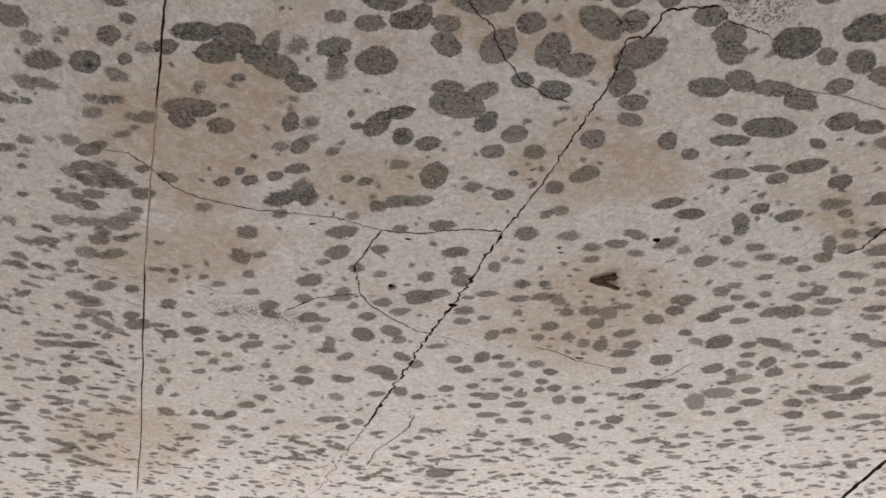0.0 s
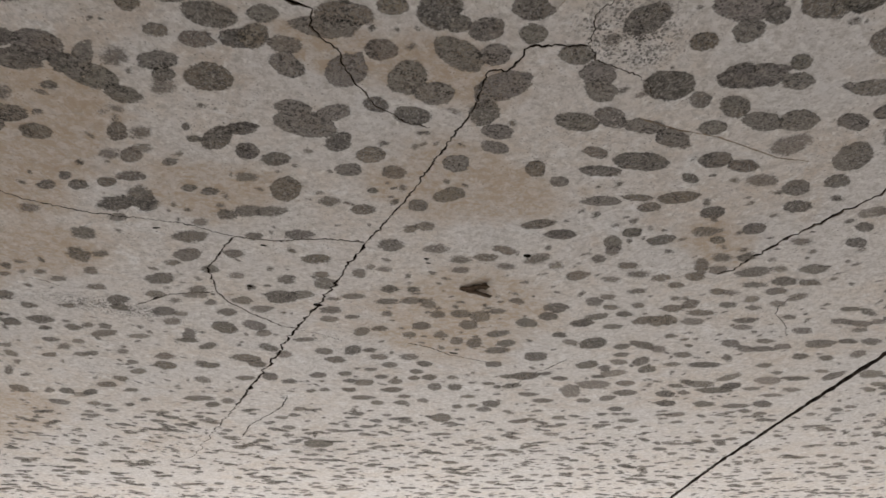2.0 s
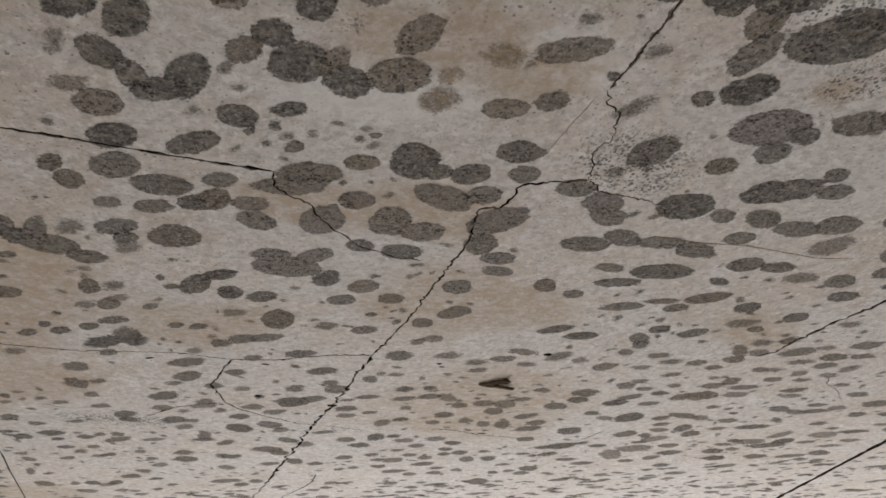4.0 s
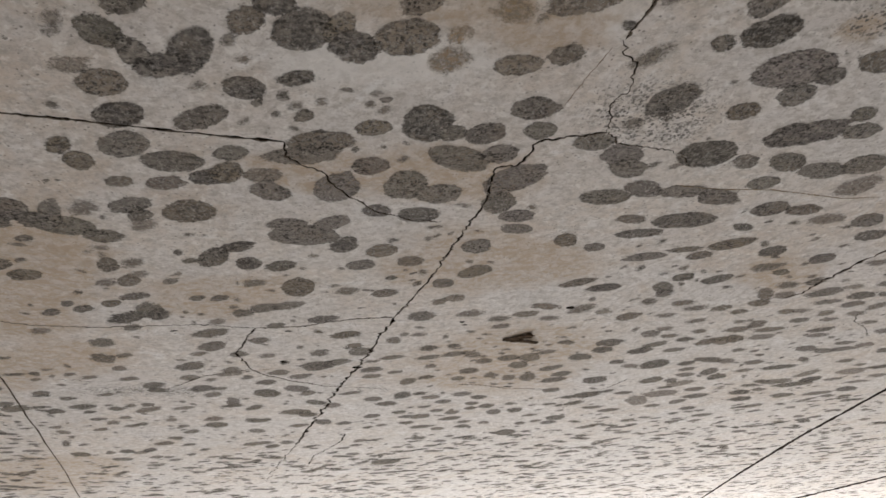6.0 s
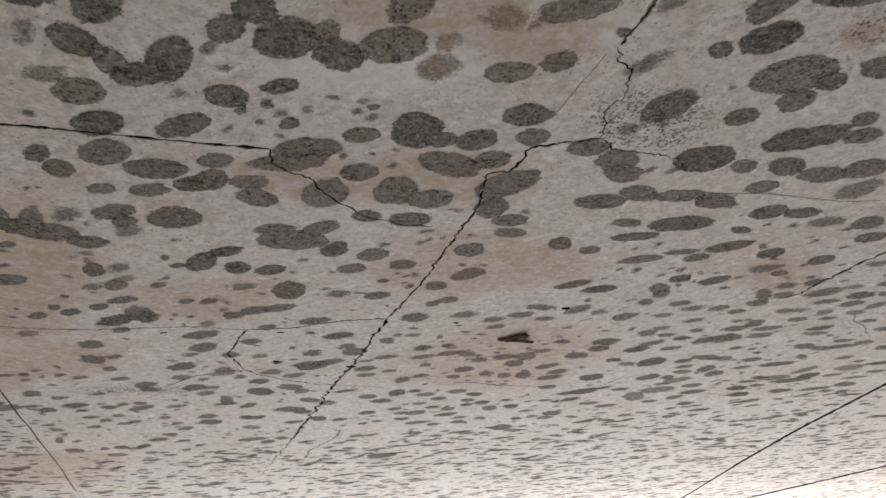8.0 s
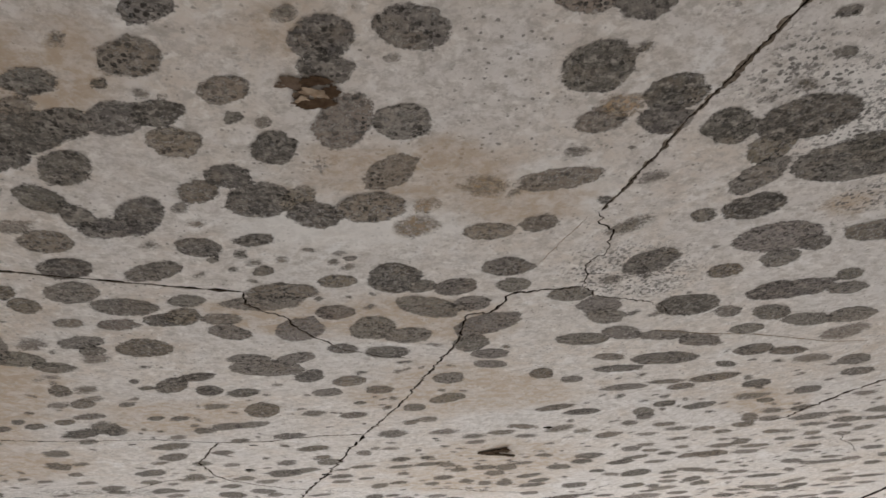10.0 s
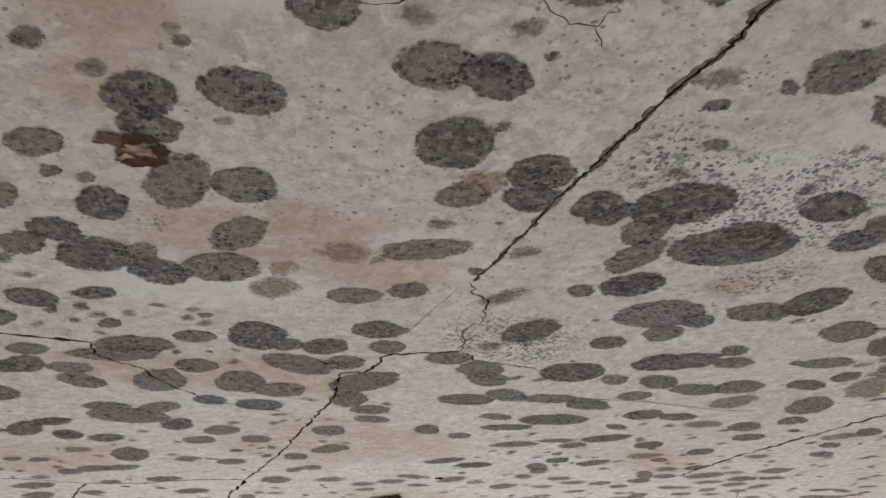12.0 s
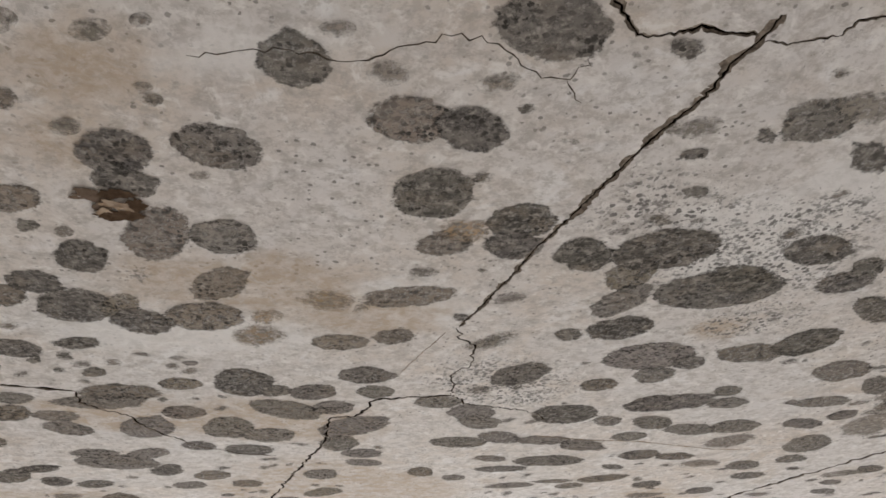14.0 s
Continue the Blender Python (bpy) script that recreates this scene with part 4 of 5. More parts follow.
spot(0.372, 1.949, 0.0199, 0.0159, 74, PALE)
spot(0.480, 1.984, 0.0299, 0.0209, -20, GREY)
spot(0.693, 1.903, 0.0365, 0.0321, -70, DARK)
spot(0.638, 1.906, 0.0222, 0.0131, 34, PALE)
spot(0.814, 1.890, 0.0363, 0.0195, 23, GREY)
spot(0.767, 1.909, 0.0182, 0.0166, 29, GREY)
spot(0.860, 1.906, 0.0229, 0.0174, 40, PALE)
spot(0.583, 2.005, 0.0303, 0.0291, -18, GREY)
spot(0.786, 1.956, 0.0205, 0.0146, -13, PALE)
spot(0.798, 2.002, 0.0248, 0.0181, 5, PALE)
spot(0.851, 1.985, 0.0303, 0.0206, -88, GREY)
spot(0.493, 2.074, 0.0214, 0.0187, 3, GREY)
spot(0.728, 2.034, 0.0299, 0.0253, -64, GREY)
spot(0.779, 2.048, 0.0253, 0.0132, 56, GREY)
spot(0.593, 2.135, 0.0364, 0.0283, -14, DARK)
spot(0.552, 2.150, 0.0179, 0.0159, 11, GREY)
spot(0.641, 2.109, 0.0174, 0.0120, -29, GREY)
spot(0.888, 2.036, 0.0253, 0.0227, 24, GREY)
spot(0.813, 2.077, 0.0357, 0.0244, -25, PALE)
spot(0.689, 2.138, 0.0211, 0.0161, 2, GREY)
spot(0.786, 2.107, 0.0180, 0.0120, -1, DARK)
spot(0.517, 2.207, 0.0165, 0.0126, -5, PALE)
spot(0.580, 2.213, 0.0274, 0.0170, -29, GREY)
spot(0.545, 2.228, 0.0132, 0.0119, 52, DARK)
spot(0.870, 2.138, 0.0267, 0.0202, 9, BROWN)
spot(0.793, 2.165, 0.0459, 0.0294, -3, PALE)
spot(0.750, 2.222, 0.0539, 0.0272, 67, PALE)
spot(0.899, 2.208, 0.0347, 0.0220, -2, GREY)
spot(0.644, 2.268, 0.0265, 0.0179, -5, PALE)
spot(0.698, 2.310, 0.0318, 0.0187, -6, PALE)
spot(0.810, 2.289, 0.0216, 0.0179, 17, GREY)
spot(0.565, 2.363, 0.0293, 0.0266, 52, GREY)
spot(0.473, 2.404, 0.0195, 0.0144, 75, PALE)
spot(0.514, 2.387, 0.0161, 0.0144, 3, PALE)
spot(0.485, 2.316, 0.0187, 0.0137, -7, PALE)
spot(0.929, 2.341, 0.0240, 0.0189, 14, GREY)
spot(1.010, 2.196, 0.0291, 0.0203, 49, GREY)
spot(1.042, 2.266, 0.0266, 0.0202, 37, GREY)
spot(0.412, 2.181, 0.0147, 0.0122, -7, PALE)
spot(0.434, 2.249, 0.0258, 0.0196, 75, PALE)
spot(0.870, 2.259, 0.0268, 0.0204, -75, PALE)
spot(0.750, 1.587, 0.0187, 0.0141, 16, BROWN)
spot(0.766, 1.503, 0.0364, 0.0138, 60, BROWN)
spot(0.773, 1.545, 0.0230, 0.0173, 24, BROWN)
spot(0.788, 1.462, 0.0201, 0.0144, 14, PALE)
spot(0.804, 1.510, 0.0217, 0.0153, 12, PALE)
spot(0.832, 1.451, 0.0178, 0.0162, -1, GREY)
spot(0.877, 1.505, 0.0348, 0.0222, -15, GREY)
spot(0.924, 1.484, 0.0160, 0.0107, 13, PALE)
spot(0.991, 1.469, 0.0312, 0.0189, -6, GREY)
spot(0.962, 1.529, 0.0285, 0.0193, 3, GREY)
spot(1.014, 1.524, 0.0245, 0.0142, 3, GREY)
spot(0.910, 1.554, 0.0261, 0.0123, -5, GREY)
spot(0.969, 1.574, 0.0236, 0.0157, -4, GREY)
spot(1.030, 1.589, 0.0244, 0.0174, -45, PALE)
spot(1.008, 1.626, 0.0210, 0.0145, 21, PALE)
spot(0.850, 1.596, 0.0187, 0.0138, 24, BROWN)
spot(0.881, 1.599, 0.0172, 0.0101, 0, PALE)
spot(0.941, 1.617, 0.0181, 0.0173, -50, PALE)
spot(0.903, 1.652, 0.0184, 0.0129, 12, GREY)
spot(0.965, 1.654, 0.0158, 0.0105, 9, GREY)
spot(0.778, 1.645, 0.0118, 0.0087, 41, PALE)
spot(0.822, 1.662, 0.0232, 0.0196, 71, BROWN)
spot(0.793, 1.690, 0.0276, 0.0165, -2, BROWN)
spot(0.864, 1.699, 0.0327, 0.0142, -7, BROWN)
spot(0.808, 1.749, 0.0299, 0.0228, 37, BROWN)
spot(0.867, 1.744, 0.0312, 0.0176, -3, PALE)
spot(0.982, 1.716, 0.0273, 0.0153, -12, GREY)
spot(0.995, 1.751, 0.0231, 0.0147, 5, PALE)
spot(1.066, 1.682, 0.0175, 0.0110, 7, PALE)
spot(1.177, 1.620, 0.0219, 0.0109, -1, GREY)
spot(1.224, 1.625, 0.0308, 0.0088, 27, GREY)
spot(1.196, 1.682, 0.0269, 0.0144, 1, GREY)
spot(1.251, 1.684, 0.0296, 0.0146, -1, PALE)
spot(1.283, 1.668, 0.0201, 0.0126, 22, PALE)
spot(1.142, 1.745, 0.0252, 0.0168, 17, GREY)
spot(1.269, 1.715, 0.0213, 0.0135, 19, PALE)
spot(0.853, 1.829, 0.0167, 0.0123, 11, PALE)
spot(1.017, 1.842, 0.0328, 0.0175, 29, GREY)
spot(1.068, 1.867, 0.0262, 0.0186, 20, PALE)
spot(1.090, 1.815, 0.0236, 0.0129, -1, PALE)
spot(1.230, 1.802, 0.0374, 0.0240, -6, GREY)
spot(1.282, 1.778, 0.0251, 0.0153, 9, GREY)
spot(1.337, 1.771, 0.0280, 0.0175, 16, GREY)
spot(1.109, 1.859, 0.0312, 0.0169, -1, GREY)
spot(1.148, 1.838, 0.0228, 0.0154, 16, PALE)
spot(0.924, 1.873, 0.0115, 0.0085, 37, GREY)
spot(0.934, 1.928, 0.0247, 0.0171, 7, GREY)
spot(1.053, 1.928, 0.0255, 0.0109, 50, GREY)
spot(1.225, 1.885, 0.0216, 0.0165, 24, GREY)
spot(1.295, 1.883, 0.0215, 0.0156, 31, BROWN)
spot(1.357, 1.842, 0.0241, 0.0199, 43, PALE)
spot(0.937, 1.991, 0.0208, 0.0145, 6, PALE)
spot(1.017, 1.980, 0.0435, 0.0188, -6, DARK)
spot(1.170, 1.956, 0.0226, 0.0155, -6, GREY)
spot(1.230, 1.996, 0.0174, 0.0111, 8, GREY)
spot(1.339, 1.964, 0.0214, 0.0114, 0, PALE)
spot(1.029, 2.100, 0.0240, 0.0126, 29, GREY)
spot(1.074, 2.109, 0.0392, 0.0247, 2, PALE)
spot(1.123, 2.049, 0.0347, 0.0193, -66, PALE)
spot(1.160, 2.106, 0.0280, 0.0254, 32, DARK)
spot(1.135, 2.146, 0.0501, 0.0218, -6, GREY)
spot(1.013, 2.133, 0.0213, 0.0160, 16, PALE)
spot(1.239, 2.052, 0.0408, 0.0270, 11, PALE)
spot(1.297, 2.025, 0.0382, 0.0162, -5, GREY)
spot(1.227, 2.116, 0.0224, 0.0127, 0, PALE)
spot(1.059, 2.178, 0.0210, 0.0159, 26, PALE)
spot(1.019, 2.199, 0.0262, 0.0202, 27, GREY)
spot(1.341, 2.104, 0.0266, 0.0165, 7, PALE)
spot(1.309, 2.155, 0.0321, 0.0135, -6, PALE)
spot(1.052, 2.269, 0.0283, 0.0218, 23, GREY)
spot(1.157, 2.255, 0.0339, 0.0229, 7, GREY)
spot(1.255, 2.256, 0.0414, 0.0192, -5, PALE)
spot(1.324, 2.224, 0.0349, 0.0242, 29, GREY)
spot(1.387, 1.987, 0.0340, 0.0234, -81, GREY)
spot(1.475, 1.959, 0.0356, 0.0258, 19, PALE)
spot(1.546, 2.021, 0.0256, 0.0153, 11, PALE)
spot(1.552, 2.065, 0.0230, 0.0144, 25, PALE)
spot(1.588, 2.201, 0.0218, 0.0134, 11, PALE)
spot(-0.296, 1.278, 0.0249, 0.0155, -76, BROWN)
spot(-0.263, 1.274, 0.0168, 0.0123, -42, PALE)
spot(-0.283, 1.336, 0.0236, 0.0168, -57, BROWN)
spot(-0.314, 1.338, 0.0167, 0.0110, -29, PALE)
spot(-0.264, 1.313, 0.0143, 0.0104, -40, PALE)
spot(-0.226, 1.343, 0.0133, 0.0098, -36, GREY)
spot(-0.413, 1.300, 0.0240, 0.0197, -21, BROWN)
spot(-0.441, 1.269, 0.0245, 0.0143, -27, BROWN)
spot(-0.150, 1.266, 0.0378, 0.0200, -60, DARK)
spot(-0.116, 1.236, 0.0283, 0.0153, -26, DARK)
spot(-0.183, 1.274, 0.0130, 0.0069, -17, DARK)
spot(-0.106, 1.291, 0.0226, 0.0185, -75, DARK)
spot(-0.062, 1.303, 0.0243, 0.0176, -22, DARK)
spot(-0.393, 1.412, 0.0133, 0.0090, -52, GREY)
spot(-0.429, 1.447, 0.0176, 0.0116, -38, GREY)
spot(-0.378, 1.437, 0.0188, 0.0130, -42, GREY)
spot(-0.330, 1.419, 0.0178, 0.0120, -32, BROWN)
spot(-0.290, 1.395, 0.0260, 0.0139, -19, BROWN)
spot(-0.325, 1.483, 0.0363, 0.0214, -37, DARK)
spot(-0.281, 1.457, 0.0368, 0.0221, -82, DARK)
spot(-0.272, 1.477, 0.0266, 0.0160, -73, DARK)
spot(-0.328, 1.528, 0.0186, 0.0133, -41, GREY)
spot(-0.472, 1.526, 0.0187, 0.0115, -30, PALE)
spot(-0.200, 1.412, 0.0148, 0.0110, -34, GREY)
spot(-0.167, 1.416, 0.0164, 0.0114, -25, GREY)
spot(-0.107, 1.362, 0.0161, 0.0123, -30, PALE)
spot(-0.141, 1.484, 0.0205, 0.0158, -33, GREY)
spot(-0.104, 1.466, 0.0249, 0.0178, -23, GREY)
spot(-0.066, 1.459, 0.0247, 0.0162, -19, GREY)
spot(-0.395, 1.596, 0.0237, 0.0205, -67, GREY)
spot(-0.207, 1.573, 0.0315, 0.0197, -21, GREY)
spot(-0.187, 1.518, 0.0154, 0.0120, -47, PALE)
spot(-0.096, 1.550, 0.0149, 0.0116, -31, GREY)
spot(-0.044, 1.385, 0.0376, 0.0256, -84, BROWN)
spot(0.031, 1.241, 0.0279, 0.0185, -69, DARK)
spot(0.083, 1.264, 0.0244, 0.0201, -32, BROWN)
spot(0.053, 1.310, 0.0220, 0.0185, -24, GREY)
spot(0.125, 1.304, 0.0202, 0.0188, -27, BROWN)
spot(0.218, 1.261, 0.0244, 0.0224, 70, GREY)
spot(0.226, 1.350, 0.0305, 0.0208, -45, BROWN)
spot(0.181, 1.392, 0.0196, 0.0175, 83, GREY)
spot(0.090, 1.423, 0.0216, 0.0162, -16, BROWN)
spot(0.031, 1.409, 0.0157, 0.0137, -34, PALE)
spot(0.099, 1.361, 0.0095, 0.0083, -24, GREY)
spot(0.347, 1.251, 0.0236, 0.0162, 67, BROWN)
spot(0.396, 1.277, 0.0177, 0.0154, 26, GREY)
spot(0.403, 1.412, 0.0323, 0.0154, -28, BROWN)
spot(0.454, 1.438, 0.0312, 0.0180, -7, DARK)
spot(0.155, 1.535, 0.0254, 0.0239, -76, GREY)
spot(-0.014, 1.530, 0.0259, 0.0179, -18, GREY)
spot(0.180, 1.472, 0.0157, 0.0122, 82, BROWN)
spot(0.205, 1.456, 0.0182, 0.0155, -12, BROWN)
spot(0.828, 1.270, 0.0287, 0.0184, 9, GREY)
spot(0.486, 1.319, 0.0340, 0.0157, -8, GREY)
spot(0.544, 1.297, 0.0290, 0.0104, -9, BROWN)
spot(0.610, 1.284, 0.0356, 0.0196, -17, BROWN)
spot(0.574, 1.322, 0.0216, 0.0162, -4, BROWN)
spot(0.690, 1.316, 0.0234, 0.0198, 15, DARK)
spot(0.792, 1.352, 0.0223, 0.0200, 14, GREY)
spot(0.711, 1.378, 0.0251, 0.0164, -14, PALE)
spot(0.746, 1.402, 0.0170, 0.0125, 28, BROWN)
spot(0.579, 1.407, 0.0191, 0.0175, 29, GREY)
spot(0.559, 1.449, 0.0258, 0.0163, 60, GREY)
spot(0.643, 1.422, 0.0283, 0.0193, -26, GREY)
spot(0.987, 1.310, 0.0227, 0.0144, 25, GREY)
spot(1.007, 1.362, 0.0250, 0.0160, 20, GREY)
spot(0.905, 1.378, 0.0201, 0.0118, 3, PALE)
spot(-0.560, 1.124, 0.0232, 0.0159, -42, BROWN)
spot(-0.609, 1.182, 0.0296, 0.0199, -34, DARK)
spot(-0.607, 1.188, 0.0087, 0.0054, -21, BLACKISH)
spot(-0.546, 1.169, 0.0147, 0.0102, -46, GREY)
spot(-0.479, 1.137, 0.0218, 0.0161, -18, BROWN)
spot(-0.537, 1.060, 0.0196, 0.0102, 4, BROWN)
spot(-0.429, 1.103, 0.0380, 0.0175, -9, DARK)
spot(-0.372, 1.109, 0.0359, 0.0312, -16, DARK)
spot(-0.405, 1.142, 0.0354, 0.0206, -13, DARK)
spot(-0.341, 1.140, 0.0256, 0.0221, 15, DARK)
spot(-0.373, 1.188, 0.0130, 0.0092, -19, GREY)
spot(-0.462, 1.263, 0.0484, 0.0218, -8, BROWN)
spot(-0.477, 1.290, 0.0248, 0.0219, -46, BROWN)
spot(-0.536, 1.294, 0.0192, 0.0135, -29, BROWN)
spot(-0.653, 1.387, 0.0250, 0.0164, -25, BROWN)
spot(-0.630, 1.371, 0.0146, 0.0102, -36, BROWN)
spot(-0.675, 1.431, 0.0224, 0.0144, -24, BROWN)
spot(-0.440, 1.217, 0.0156, 0.0095, -68, PALE)
spot(-0.581, 1.498, 0.0262, 0.0177, -22, BROWN)
spot(-0.674, 1.511, 0.0254, 0.0133, -12, GREY)
spot(-0.689, 1.545, 0.0199, 0.0179, -37, GREY)
spot(-0.525, 1.445, 0.0202, 0.0153, 9, BROWN)
spot(-0.568, 1.427, 0.0152, 0.0103, -23, BROWN)
spot(-0.695, 1.653, 0.0245, 0.0174, -38, BROWN)
spot(-0.674, 1.701, 0.0233, 0.0158, -23, BROWN)
spot(-0.775, 1.748, 0.0185, 0.0128, -42, GREY)
spot(-0.726, 1.830, 0.0279, 0.0197, -29, BROWN)
spot(-0.667, 1.834, 0.0194, 0.0142, -46, DARK)
spot(-0.807, 1.965, 0.0185, 0.0125, -24, GREY)
spot(-0.822, 2.016, 0.0190, 0.0130, -25, GREY)
spot(-0.771, 1.906, 0.0306, 0.0150, -9, GREY)
spot(-0.842, 2.104, 0.0397, 0.0180, -7, DARK)
spot(-0.693, 1.949, 0.0237, 0.0167, -55, GREY)
spot(-0.684, 1.987, 0.0332, 0.0236, -23, GREY)
spot(-0.770, 2.054, 0.0175, 0.0128, -38, GREY)
spot(-0.922, 2.305, 0.0351, 0.0252, -35, DARK)
spot(-0.996, 2.455, 0.0185, 0.0115, -15, GREY)
spot(-0.918, 2.437, 0.0216, 0.0136, -61, GREY)
spot(-0.908, 2.215, 0.0159, 0.0113, -40, DARK)
spot(-0.862, 2.197, 0.0143, 0.0093, -19, GREY)
spot(-0.805, 2.298, 0.0149, 0.0102, -20, GREY)
spot(-0.835, 2.346, 0.0152, 0.0105, -21, GREY)
spot(-0.912, 2.669, 0.0307, 0.0221, -22, BROWN)
spot(-0.985, 2.491, 0.0203, 0.0146, -34, PALE)
spot(-1.010, 2.546, 0.0192, 0.0122, -16, PALE)
spot(-0.894, 2.484, 0.0231, 0.0121, -8, PALE)
spot(-0.059, 0.621, 0.0245, 0.0181, -42, BROWN)
spot(-0.039, 0.575, 0.0202, 0.0136, -37, DARK)
stain(0.060, 0.531, 0.0470, 0.0334, -31, OCHRE)
stain(0.230, 0.798, 0.0732, 0.0469, -3, OCHRE)
stain(0.278, 1.285, 0.1301, 0.0780, 14, OCHRE)
stain(0.159, 1.050, 0.1485, 0.0794, 6, OCHRE)
stain(0.400, 1.732, 0.2181, 0.1475, 32, OCHRE)
stain(-0.356, 1.251, 0.1180, 0.0798, -59, OCHRE)
stain(0.276, 1.909, 0.1461, 0.1171, 74, OCHRE)
stain(-0.461, 1.391, 0.1179, 0.0724, -21, OCHRE)
stain(0.299, 1.305, 0.0862, 0.0537, -2, OCHRE)
stain(-0.861, 2.707, 0.3444, 0.2282, -52, OCHRE)
stain(-0.482, 1.286, 0.1612, 0.0941, -64, OCHRE)
stain(-0.489, 1.683, 0.1522, 0.1001, -24, OCHRE)
stain(0.363, 1.769, 0.2349, 0.1700, 69, OCHRE)
stain(-0.164, 1.416, 0.1483, 0.0973, -14, OCHRE)
stain(-0.603, 1.326, 0.1382, 0.0629, -66, OCHRE)
stain(-0.413, 1.330, 0.3037, 0.0855, -69, OCHRE)
stain(0.001, 1.041, 0.1086, 0.0582, 3, OCHRE)
stain(0.748, 1.418, 0.1301, 0.0700, 44, OCHRE)
stain(-0.127, 0.654, 0.0791, 0.0513, -54, OCHRE)
stain(0.120, 0.750, 0.1003, 0.0574, 0, OCHRE)
stain(0.040, 0.596, 0.0564, 0.0303, -5, OCHRE)
stain(0.543, 0.795, 0.0368, 0.0289, 14, OCHRE)
stain(0.120, 0.741, 0.0486, 0.0338, -12, OCHRE)
stain(0.318, 1.337, 0.1281, 0.0951, 3, OCHRE)
stain(0.193, 1.309, 0.1380, 0.1125, 70, OCHRE)
stain(0.344, 1.853, 0.2543, 0.2140, 64, OCHRE)
stain(-0.453, 1.352, 0.1869, 0.1320, -49, OCHRE)
stain(-0.583, 1.719, 0.1915, 0.1217, -25, OCHRE)
spot(0.869, 1.044, 0.0493, 0.0347, 75, PALE)
spot(0.716, 1.113, 0.0301, 0.0245, -54, PALE)
spot(0.724, 1.210, 0.0277, 0.0166, -0, PALE)
stain(0.057, 0.747, 0.0145, 0.0112, -29, SPECKLED)
stain(0.435, 0.628, 0.0480, 0.0346, -27, SPECKLED)
stain(0.531, 0.622, 0.0510, 0.0392, 19, SPECKLED)
stain(0.563, 0.783, 0.0594, 0.0358, -7, SPECKLED)
stain(0.512, 0.681, 0.1011, 0.0698, 2, SPECKLED)
stain(0.396, 0.616, 0.0481, 0.0354, -88, SPECKLED)
stain(0.374, 0.941, 0.0903, 0.0724, 23, SPECKLED)
stain(0.385, 0.616, 0.0452, 0.0271, -51, SPECKLED)
stain(0.386, 0.955, 0.0889, 0.0532, 16, SPECKLED)
stain(-0.386, 1.906, 0.1762, 0.0441, 11, SPECKLED)
stain(0.116, 2.883, 0.1315, 0.0932, 89, SPECKLED)
stain(0.137, 0.512, 0.0622, 0.0229, -16, WHITE)
stain(0.490, 0.652, 0.0965, 0.0742, -4, WHITE)
stain(0.522, 0.582, 0.0552, 0.0381, 33, WHITE)
stain(0.073, 0.842, 0.1350, 0.0493, -6, WHITE)
stain(0.131, 0.770, 0.0129, 0.0110, -23, WHITE)
stain(0.265, 0.773, 0.0637, 0.0501, 30, WHITE)


def spaced(lo, hi, near_lo, near_hi, fine, coarse):
    """Grid lines, close together over the stretch that is seen near by."""
    return np.concatenate([np.arange(lo, near_lo, coarse), np.arange(near_lo, near_hi, fine), np.arange(near_hi, hi, coarse), [hi]])


def build_ceiling():
    """A slab whose underside is a grid that holds how much of each stain has soaked in."""
    xs, ys = spaced(WEST - 0.2, EAST + 0.2, -1.1, 1.7, 0.02, 0.1), spaced(SOUTH - 0.2, NORTH + 0.2, 0.3, 2.7, 0.02, 0.1)
    nx, ny = len(xs), len(ys)
    grid = [(x, y) for y in ys for x in xs]
    rim = [i for i in range(nx)] + [j * nx + nx - 1 for j in range(1, ny)] + [(ny - 1) * nx + i for i in range(nx - 2, -1, -1)] + [j * nx for j in range(ny - 2, 0, -1)]
    flat, faces = sheet(grid, rim, HOLES)
    n = len(flat)
    gx, gy = np.array([p.x for p in flat]), np.array([p.y for p in flat])
    verts = [(p.x, p.y, CEILING) for p in flat]
    lo, hi = (xs[0], ys[0]), (xs[-1], ys[-1])
    ring = [(lo[0], lo[1]), (hi[0], lo[1]), (hi[0], hi[1]), (lo[0], hi[1])]
    verts += [(x, y, z) for z in (CEILING, CEILING + 0.18) for x, y in ring]
    faces += [(n + k, n + (k + 1) % 4, n + 4 + (k + 1) % 4, n + 4 + k) for k in range(4)]
    faces.append((n + 4, n + 5, n + 6, n + 7))
    data = bpy.data.meshes.new("ceiling")
    data.from_pydata(verts, [], faces)
    for kind in (OCHRE, SPECKLED, WHITE):
        held = np.zeros(len(verts), dtype=np.float32)
        for x, y, a, b, turn, what in STAINS:
            if what == kind:
                u, v = (gx - x) * math.cos(turn) + (gy - y) * math.sin(turn), (gy - y) * math.cos(turn) - (gx - x) * math.sin(turn)
                k = np.clip((1.35 - np.hypot(u / a, v / b)) / 1.0, 0, 1)
                held[:n] = np.maximum(held[:n], k * k * (3 - 2 * k))
        data.attributes.new(kind, "FLOAT", "POINT").data.foreach_set("value", held)
    data.materials.append(LIMEWASH)
    return tagged(new("ceiling", data), "old limewashed concrete ceiling covered in mould spots", "ceiling", kind="structure")


build_ceiling()


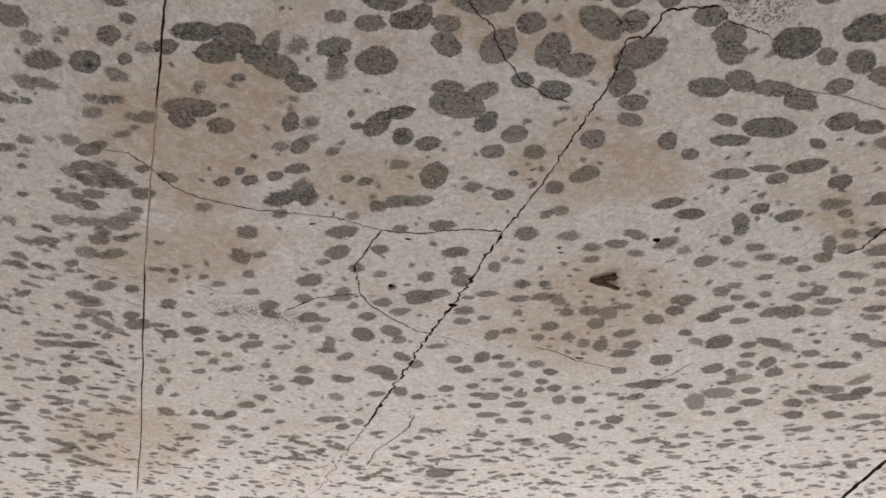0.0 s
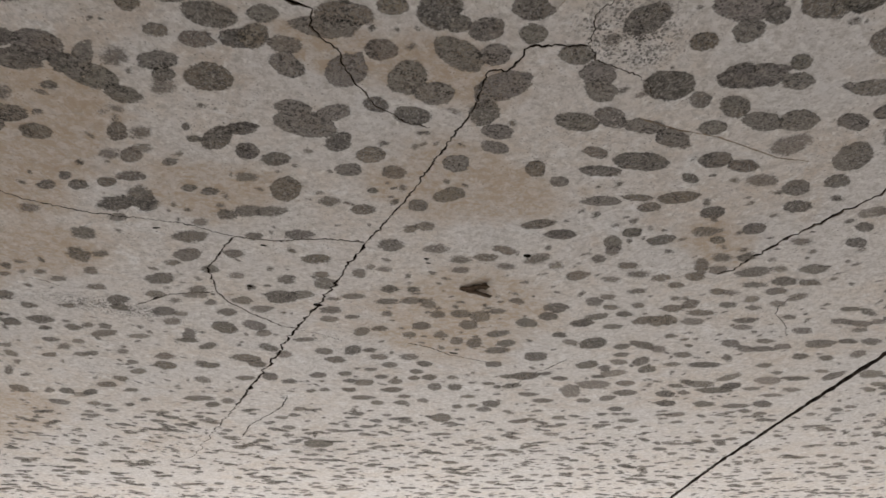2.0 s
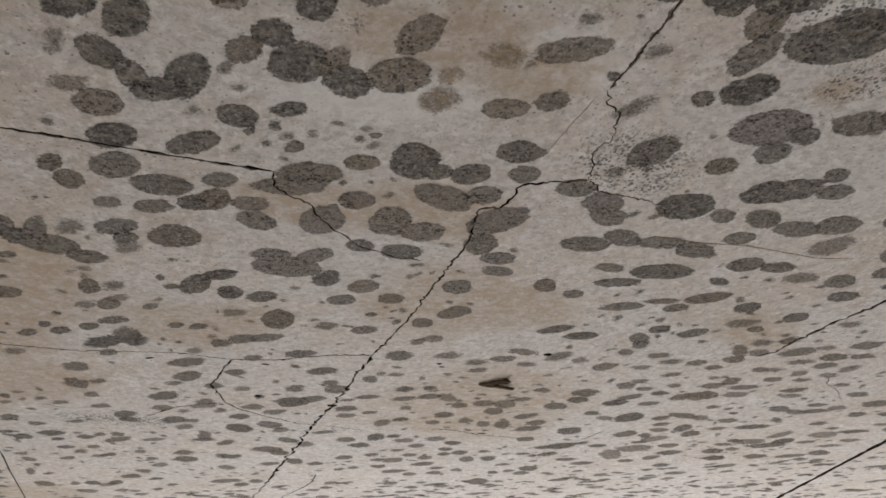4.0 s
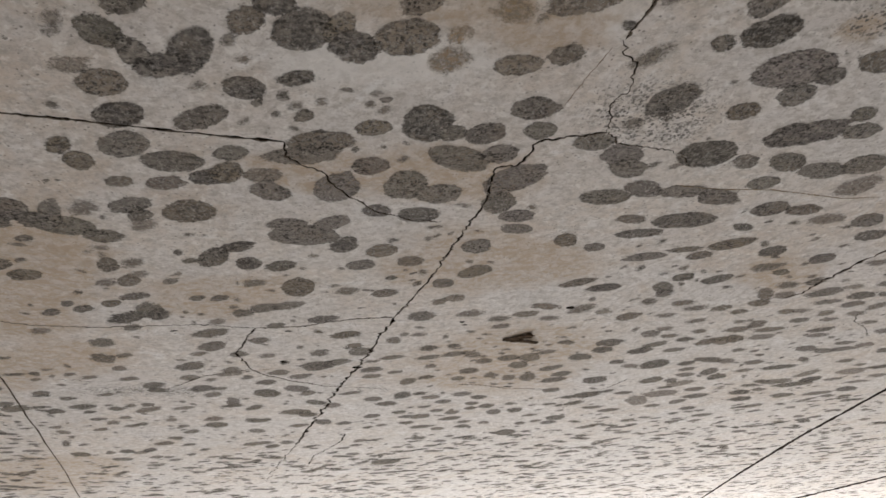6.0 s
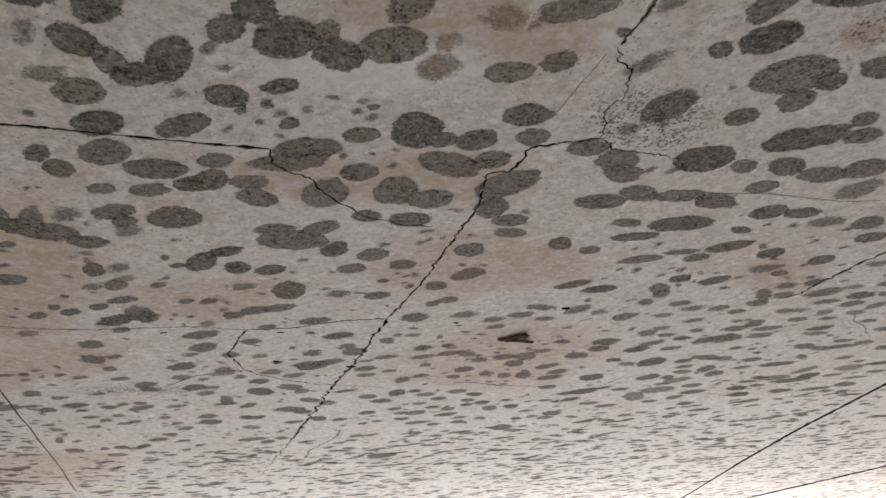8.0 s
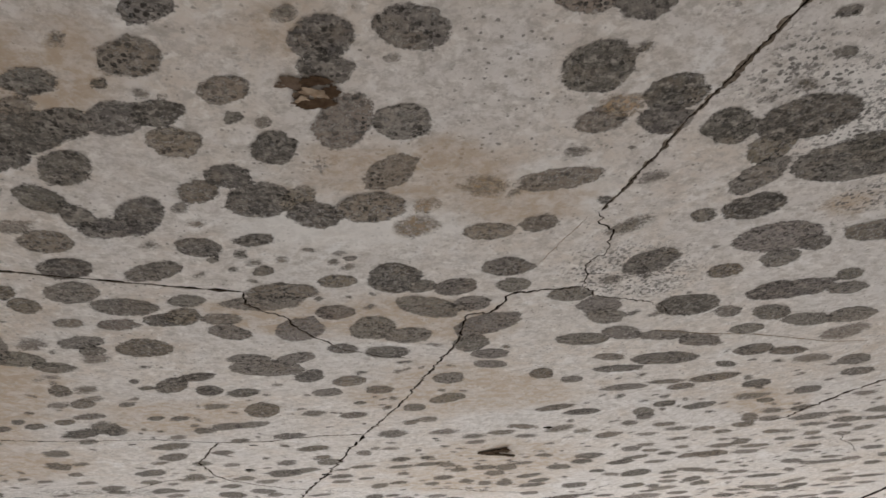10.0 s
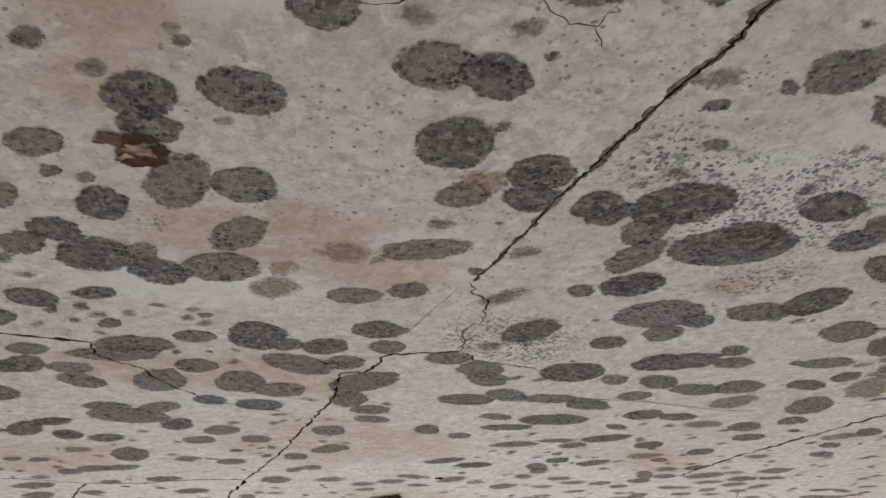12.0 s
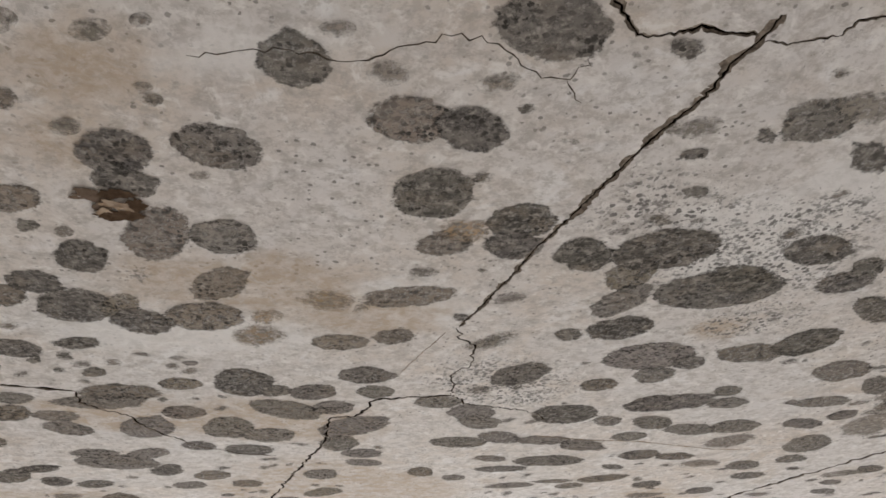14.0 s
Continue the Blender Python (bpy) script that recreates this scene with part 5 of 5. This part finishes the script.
def scatter():
    """The countless further spots, smaller flecks included, kept clear of those set singly."""
    rng = random.Random(11)
    cells = {}
    for x, y, r in SPOTS:
        if r:
            cells.setdefault((int(x // 0.1), int(y // 0.1)), []).append((x, y, r))

    def free(x, y, r, need):
        for k in holes_near(x, y, 0.01):
            if min(math.hypot(x - c.x, y - c.y) for c in HOLES[k]) < 1.7 * r:
                return False
        for i in (-1, 0, 1):
            for j in (-1, 0, 1):
                for u, v, s in cells.get((int(x // 0.1) + i, int(y // 0.1) + j), ()):
                    if math.hypot(x - u, y - v) < need * (r + s):
                        return False
        cells.setdefault((int(x // 0.1), int(y // 0.1)), []).append((x, y, r))
        return True

    large, small = [], []
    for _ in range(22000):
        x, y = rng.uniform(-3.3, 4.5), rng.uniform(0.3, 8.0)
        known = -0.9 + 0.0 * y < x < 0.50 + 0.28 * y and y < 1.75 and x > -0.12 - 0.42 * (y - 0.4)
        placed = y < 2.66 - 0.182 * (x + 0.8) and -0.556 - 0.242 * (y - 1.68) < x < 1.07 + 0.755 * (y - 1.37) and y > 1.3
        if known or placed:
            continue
        a = rng.choice((0.008, 0.010, 0.012, 0.015, 0.019)) * rng.uniform(0.85, 1.25)
        if noise.noise(Vector((x * 1.4, y * 1.4, 4))) < rng.uniform(-0.6, -0.15) or not free(x, y, a, 0.72):
            continue
        tone = rng.choice((GREY, GREY, GREY, DARK, BROWN, PALE, PALE))
        angle = rng.uniform(-35, 35)
        large.append((x, y, a * rng.uniform(1.0, 1.3), a * rng.uniform(0.75, 1.0), angle, vary(tone, 0.78), rng.uniform(0.00005, 0.0003)))
        if rng.random() < 0.3:
            turn = radians(angle + rng.uniform(-30, 30))
            large.append((x + 1.6 * a * math.cos(turn), y + 1.6 * a * math.sin(turn), a * 1.1, a * 0.7, angle, vary(tone, 0.78), rng.uniform(0.00005, 0.0003)))
    for _ in range(6500):
        x, y = rng.uniform(-1.7, 2.6), rng.uniform(0.35, 4.6)
        a = min(0.0065, (0.0018 + 0.0007 * y) * math.exp(abs(rng.gauss(0, 0.85))))
        if noise.noise(Vector((x * 4, y * 4, 14))) < rng.uniform(-0.4, 0.1) or rng.random() > 0.25 + 0.5 * y or not free(x, y, a, 0.9):
            continue
        small.append((x, y, a * rng.uniform(1.0, 1.5), a * rng.uniform(0.6, 0.95), rng.uniform(0, 180), vary(rng.choice((GREY, PALE, PALE, DARK, BROWN))), rng.uniform(0.00005, 0.0003)))
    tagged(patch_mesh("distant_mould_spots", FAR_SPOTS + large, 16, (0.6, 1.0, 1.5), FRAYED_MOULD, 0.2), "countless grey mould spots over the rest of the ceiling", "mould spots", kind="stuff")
    tagged(patch_mesh("mould_flecks", small, 12, (0.5, 1.0, 1.7), LOOSE_MOULD, 0.35, cut=False), "countless small grey mould flecks between the spots", "mould flecks", kind="stuff")


random.seed(5)
scatter()

# ---- small damage ----
def ragged(name, x, y, a, b, degrees, drop, thick, material, parent, seed, curl=0.0, label="", count=44, tear=0.35):
    """A torn flake or bare patch of ragged outline, with thickness, that may curl down at one end."""
    bm = bmesh.new()
    turn = radians(degrees)
    rims = []
    for z in (0.0, thick):
        rim = []
        for i in range(count):
            at = math.tau * i / count
            k = 1 + tear * noise.noise(Vector((2.6 * math.cos(at), 2.6 * math.sin(at), seed))) + 0.4 * tear * noise.noise(Vector((5 * math.cos(at), 5 * math.sin(at), seed + 3)))
            u, v = a * k * math.cos(at), b * k * math.sin(at)
            bend = curl * max(0.0, u / a) ** 2
            rim.append(bm.verts.new((x + u * math.cos(turn) - v * math.sin(turn), y + u * math.sin(turn) + v * math.cos(turn), CEILING - drop - z - bend)))
        rims.append(rim)
    up, down = rims
    bm.faces.new(up)
    bm.faces.new(list(reversed(down)))
    for i in range(count):
        j = (i + 1) % count
        bm.faces.new((up[j], up[i], down[i], down[j]))
    bmesh.ops.recalc_face_normals(bm, faces=bm.faces)
    return mesh_object(name, bm, material, parent, label)


chip = tagged(new("peeled_patch"), "peeled patch of bare brown base with cream flakes", "peeled patch")
ragged("bare_base", 0.0449, 0.6427, 0.0122, 0.0061, 23, 0.00045, 0.0001, PALE_BROWN, chip, 3.1, label="dull brown bared base", tear=0.5)
ragged("bare_base", 0.0343, 0.6463, 0.0041, 0.0019, 0, 0.00047, 0.0001, PALE_BROWN, chip, 8.4, label="dull brown bared base", tear=0.5)
ragged("bare_base", 0.0596, 0.6400, 0.0104, 0.0045, -1, 0.00049, 0.0001, BARE_BROWN, chip, 13.7, label="dark brown bared base", tear=0.5)
ragged("bare_base", 0.0591, 0.6638, 0.0146, 0.0067, -11, 0.00051, 0.0001, BARE_BROWN, chip, 19.0, label="dark brown bared base", tear=0.5)
ragged("bare_base", 0.0688, 0.6517, 0.0086, 0.0057, -67, 0.00053, 0.0001, BARE_BROWN, chip, 24.3, label="dark brown bared base", tear=0.5)
ragged("bare_base", 0.0502, 0.6542, 0.0072, 0.0051, -39, 0.00055, 0.0001, PALE_BROWN, chip, 29.6, label="dull brown bared base", tear=0.5)
ragged("flake", 0.0571, 0.6513, 0.0078, 0.0053, 6, 0.0007, 0.0004, FLAKE_CREAM, chip, 5.5, 0.001, "cream curled flake", tear=0.7)
ragged("flake", 0.0490, 0.6581, 0.0046, 0.0031, -28, 0.0008, 0.0004, FLAKE_CREAM, chip, 12.5, 0.001, "cream curled flake", tear=0.7)

scab = tagged(new("hanging_flake"), "dark brown torn flake hanging from the ceiling", "flake")
ragged("body", 0.3365, 1.6822, 0.0147, 0.0105, -8, 0.00070, 0.0015, SCAB, scab, 2.2, 0.002, tear=0.5)
ragged("prong", 0.3525, 1.6679, 0.0218, 0.0086, -25, 0.00115, 0.0015, SCAB, scab, 6.6, 0.002, tear=0.5)
ragged("prong", 0.3674, 1.6609, 0.0127, 0.0060, 73, 0.00095, 0.0015, SCAB, scab, 4.6, 0.002, tear=0.5)
ragged("splinter", 0.3529, 1.6908, 0.0169, 0.0070, -1, 0.00135, 0.0015, SCAB, scab, 8.6, 0.002, tear=0.5)
ragged("prong", 0.3760, 1.6988, 0.0155, 0.0065, 17, 0.00145, 0.0015, SCAB, scab, 9.6, 0.002, tear=0.5)
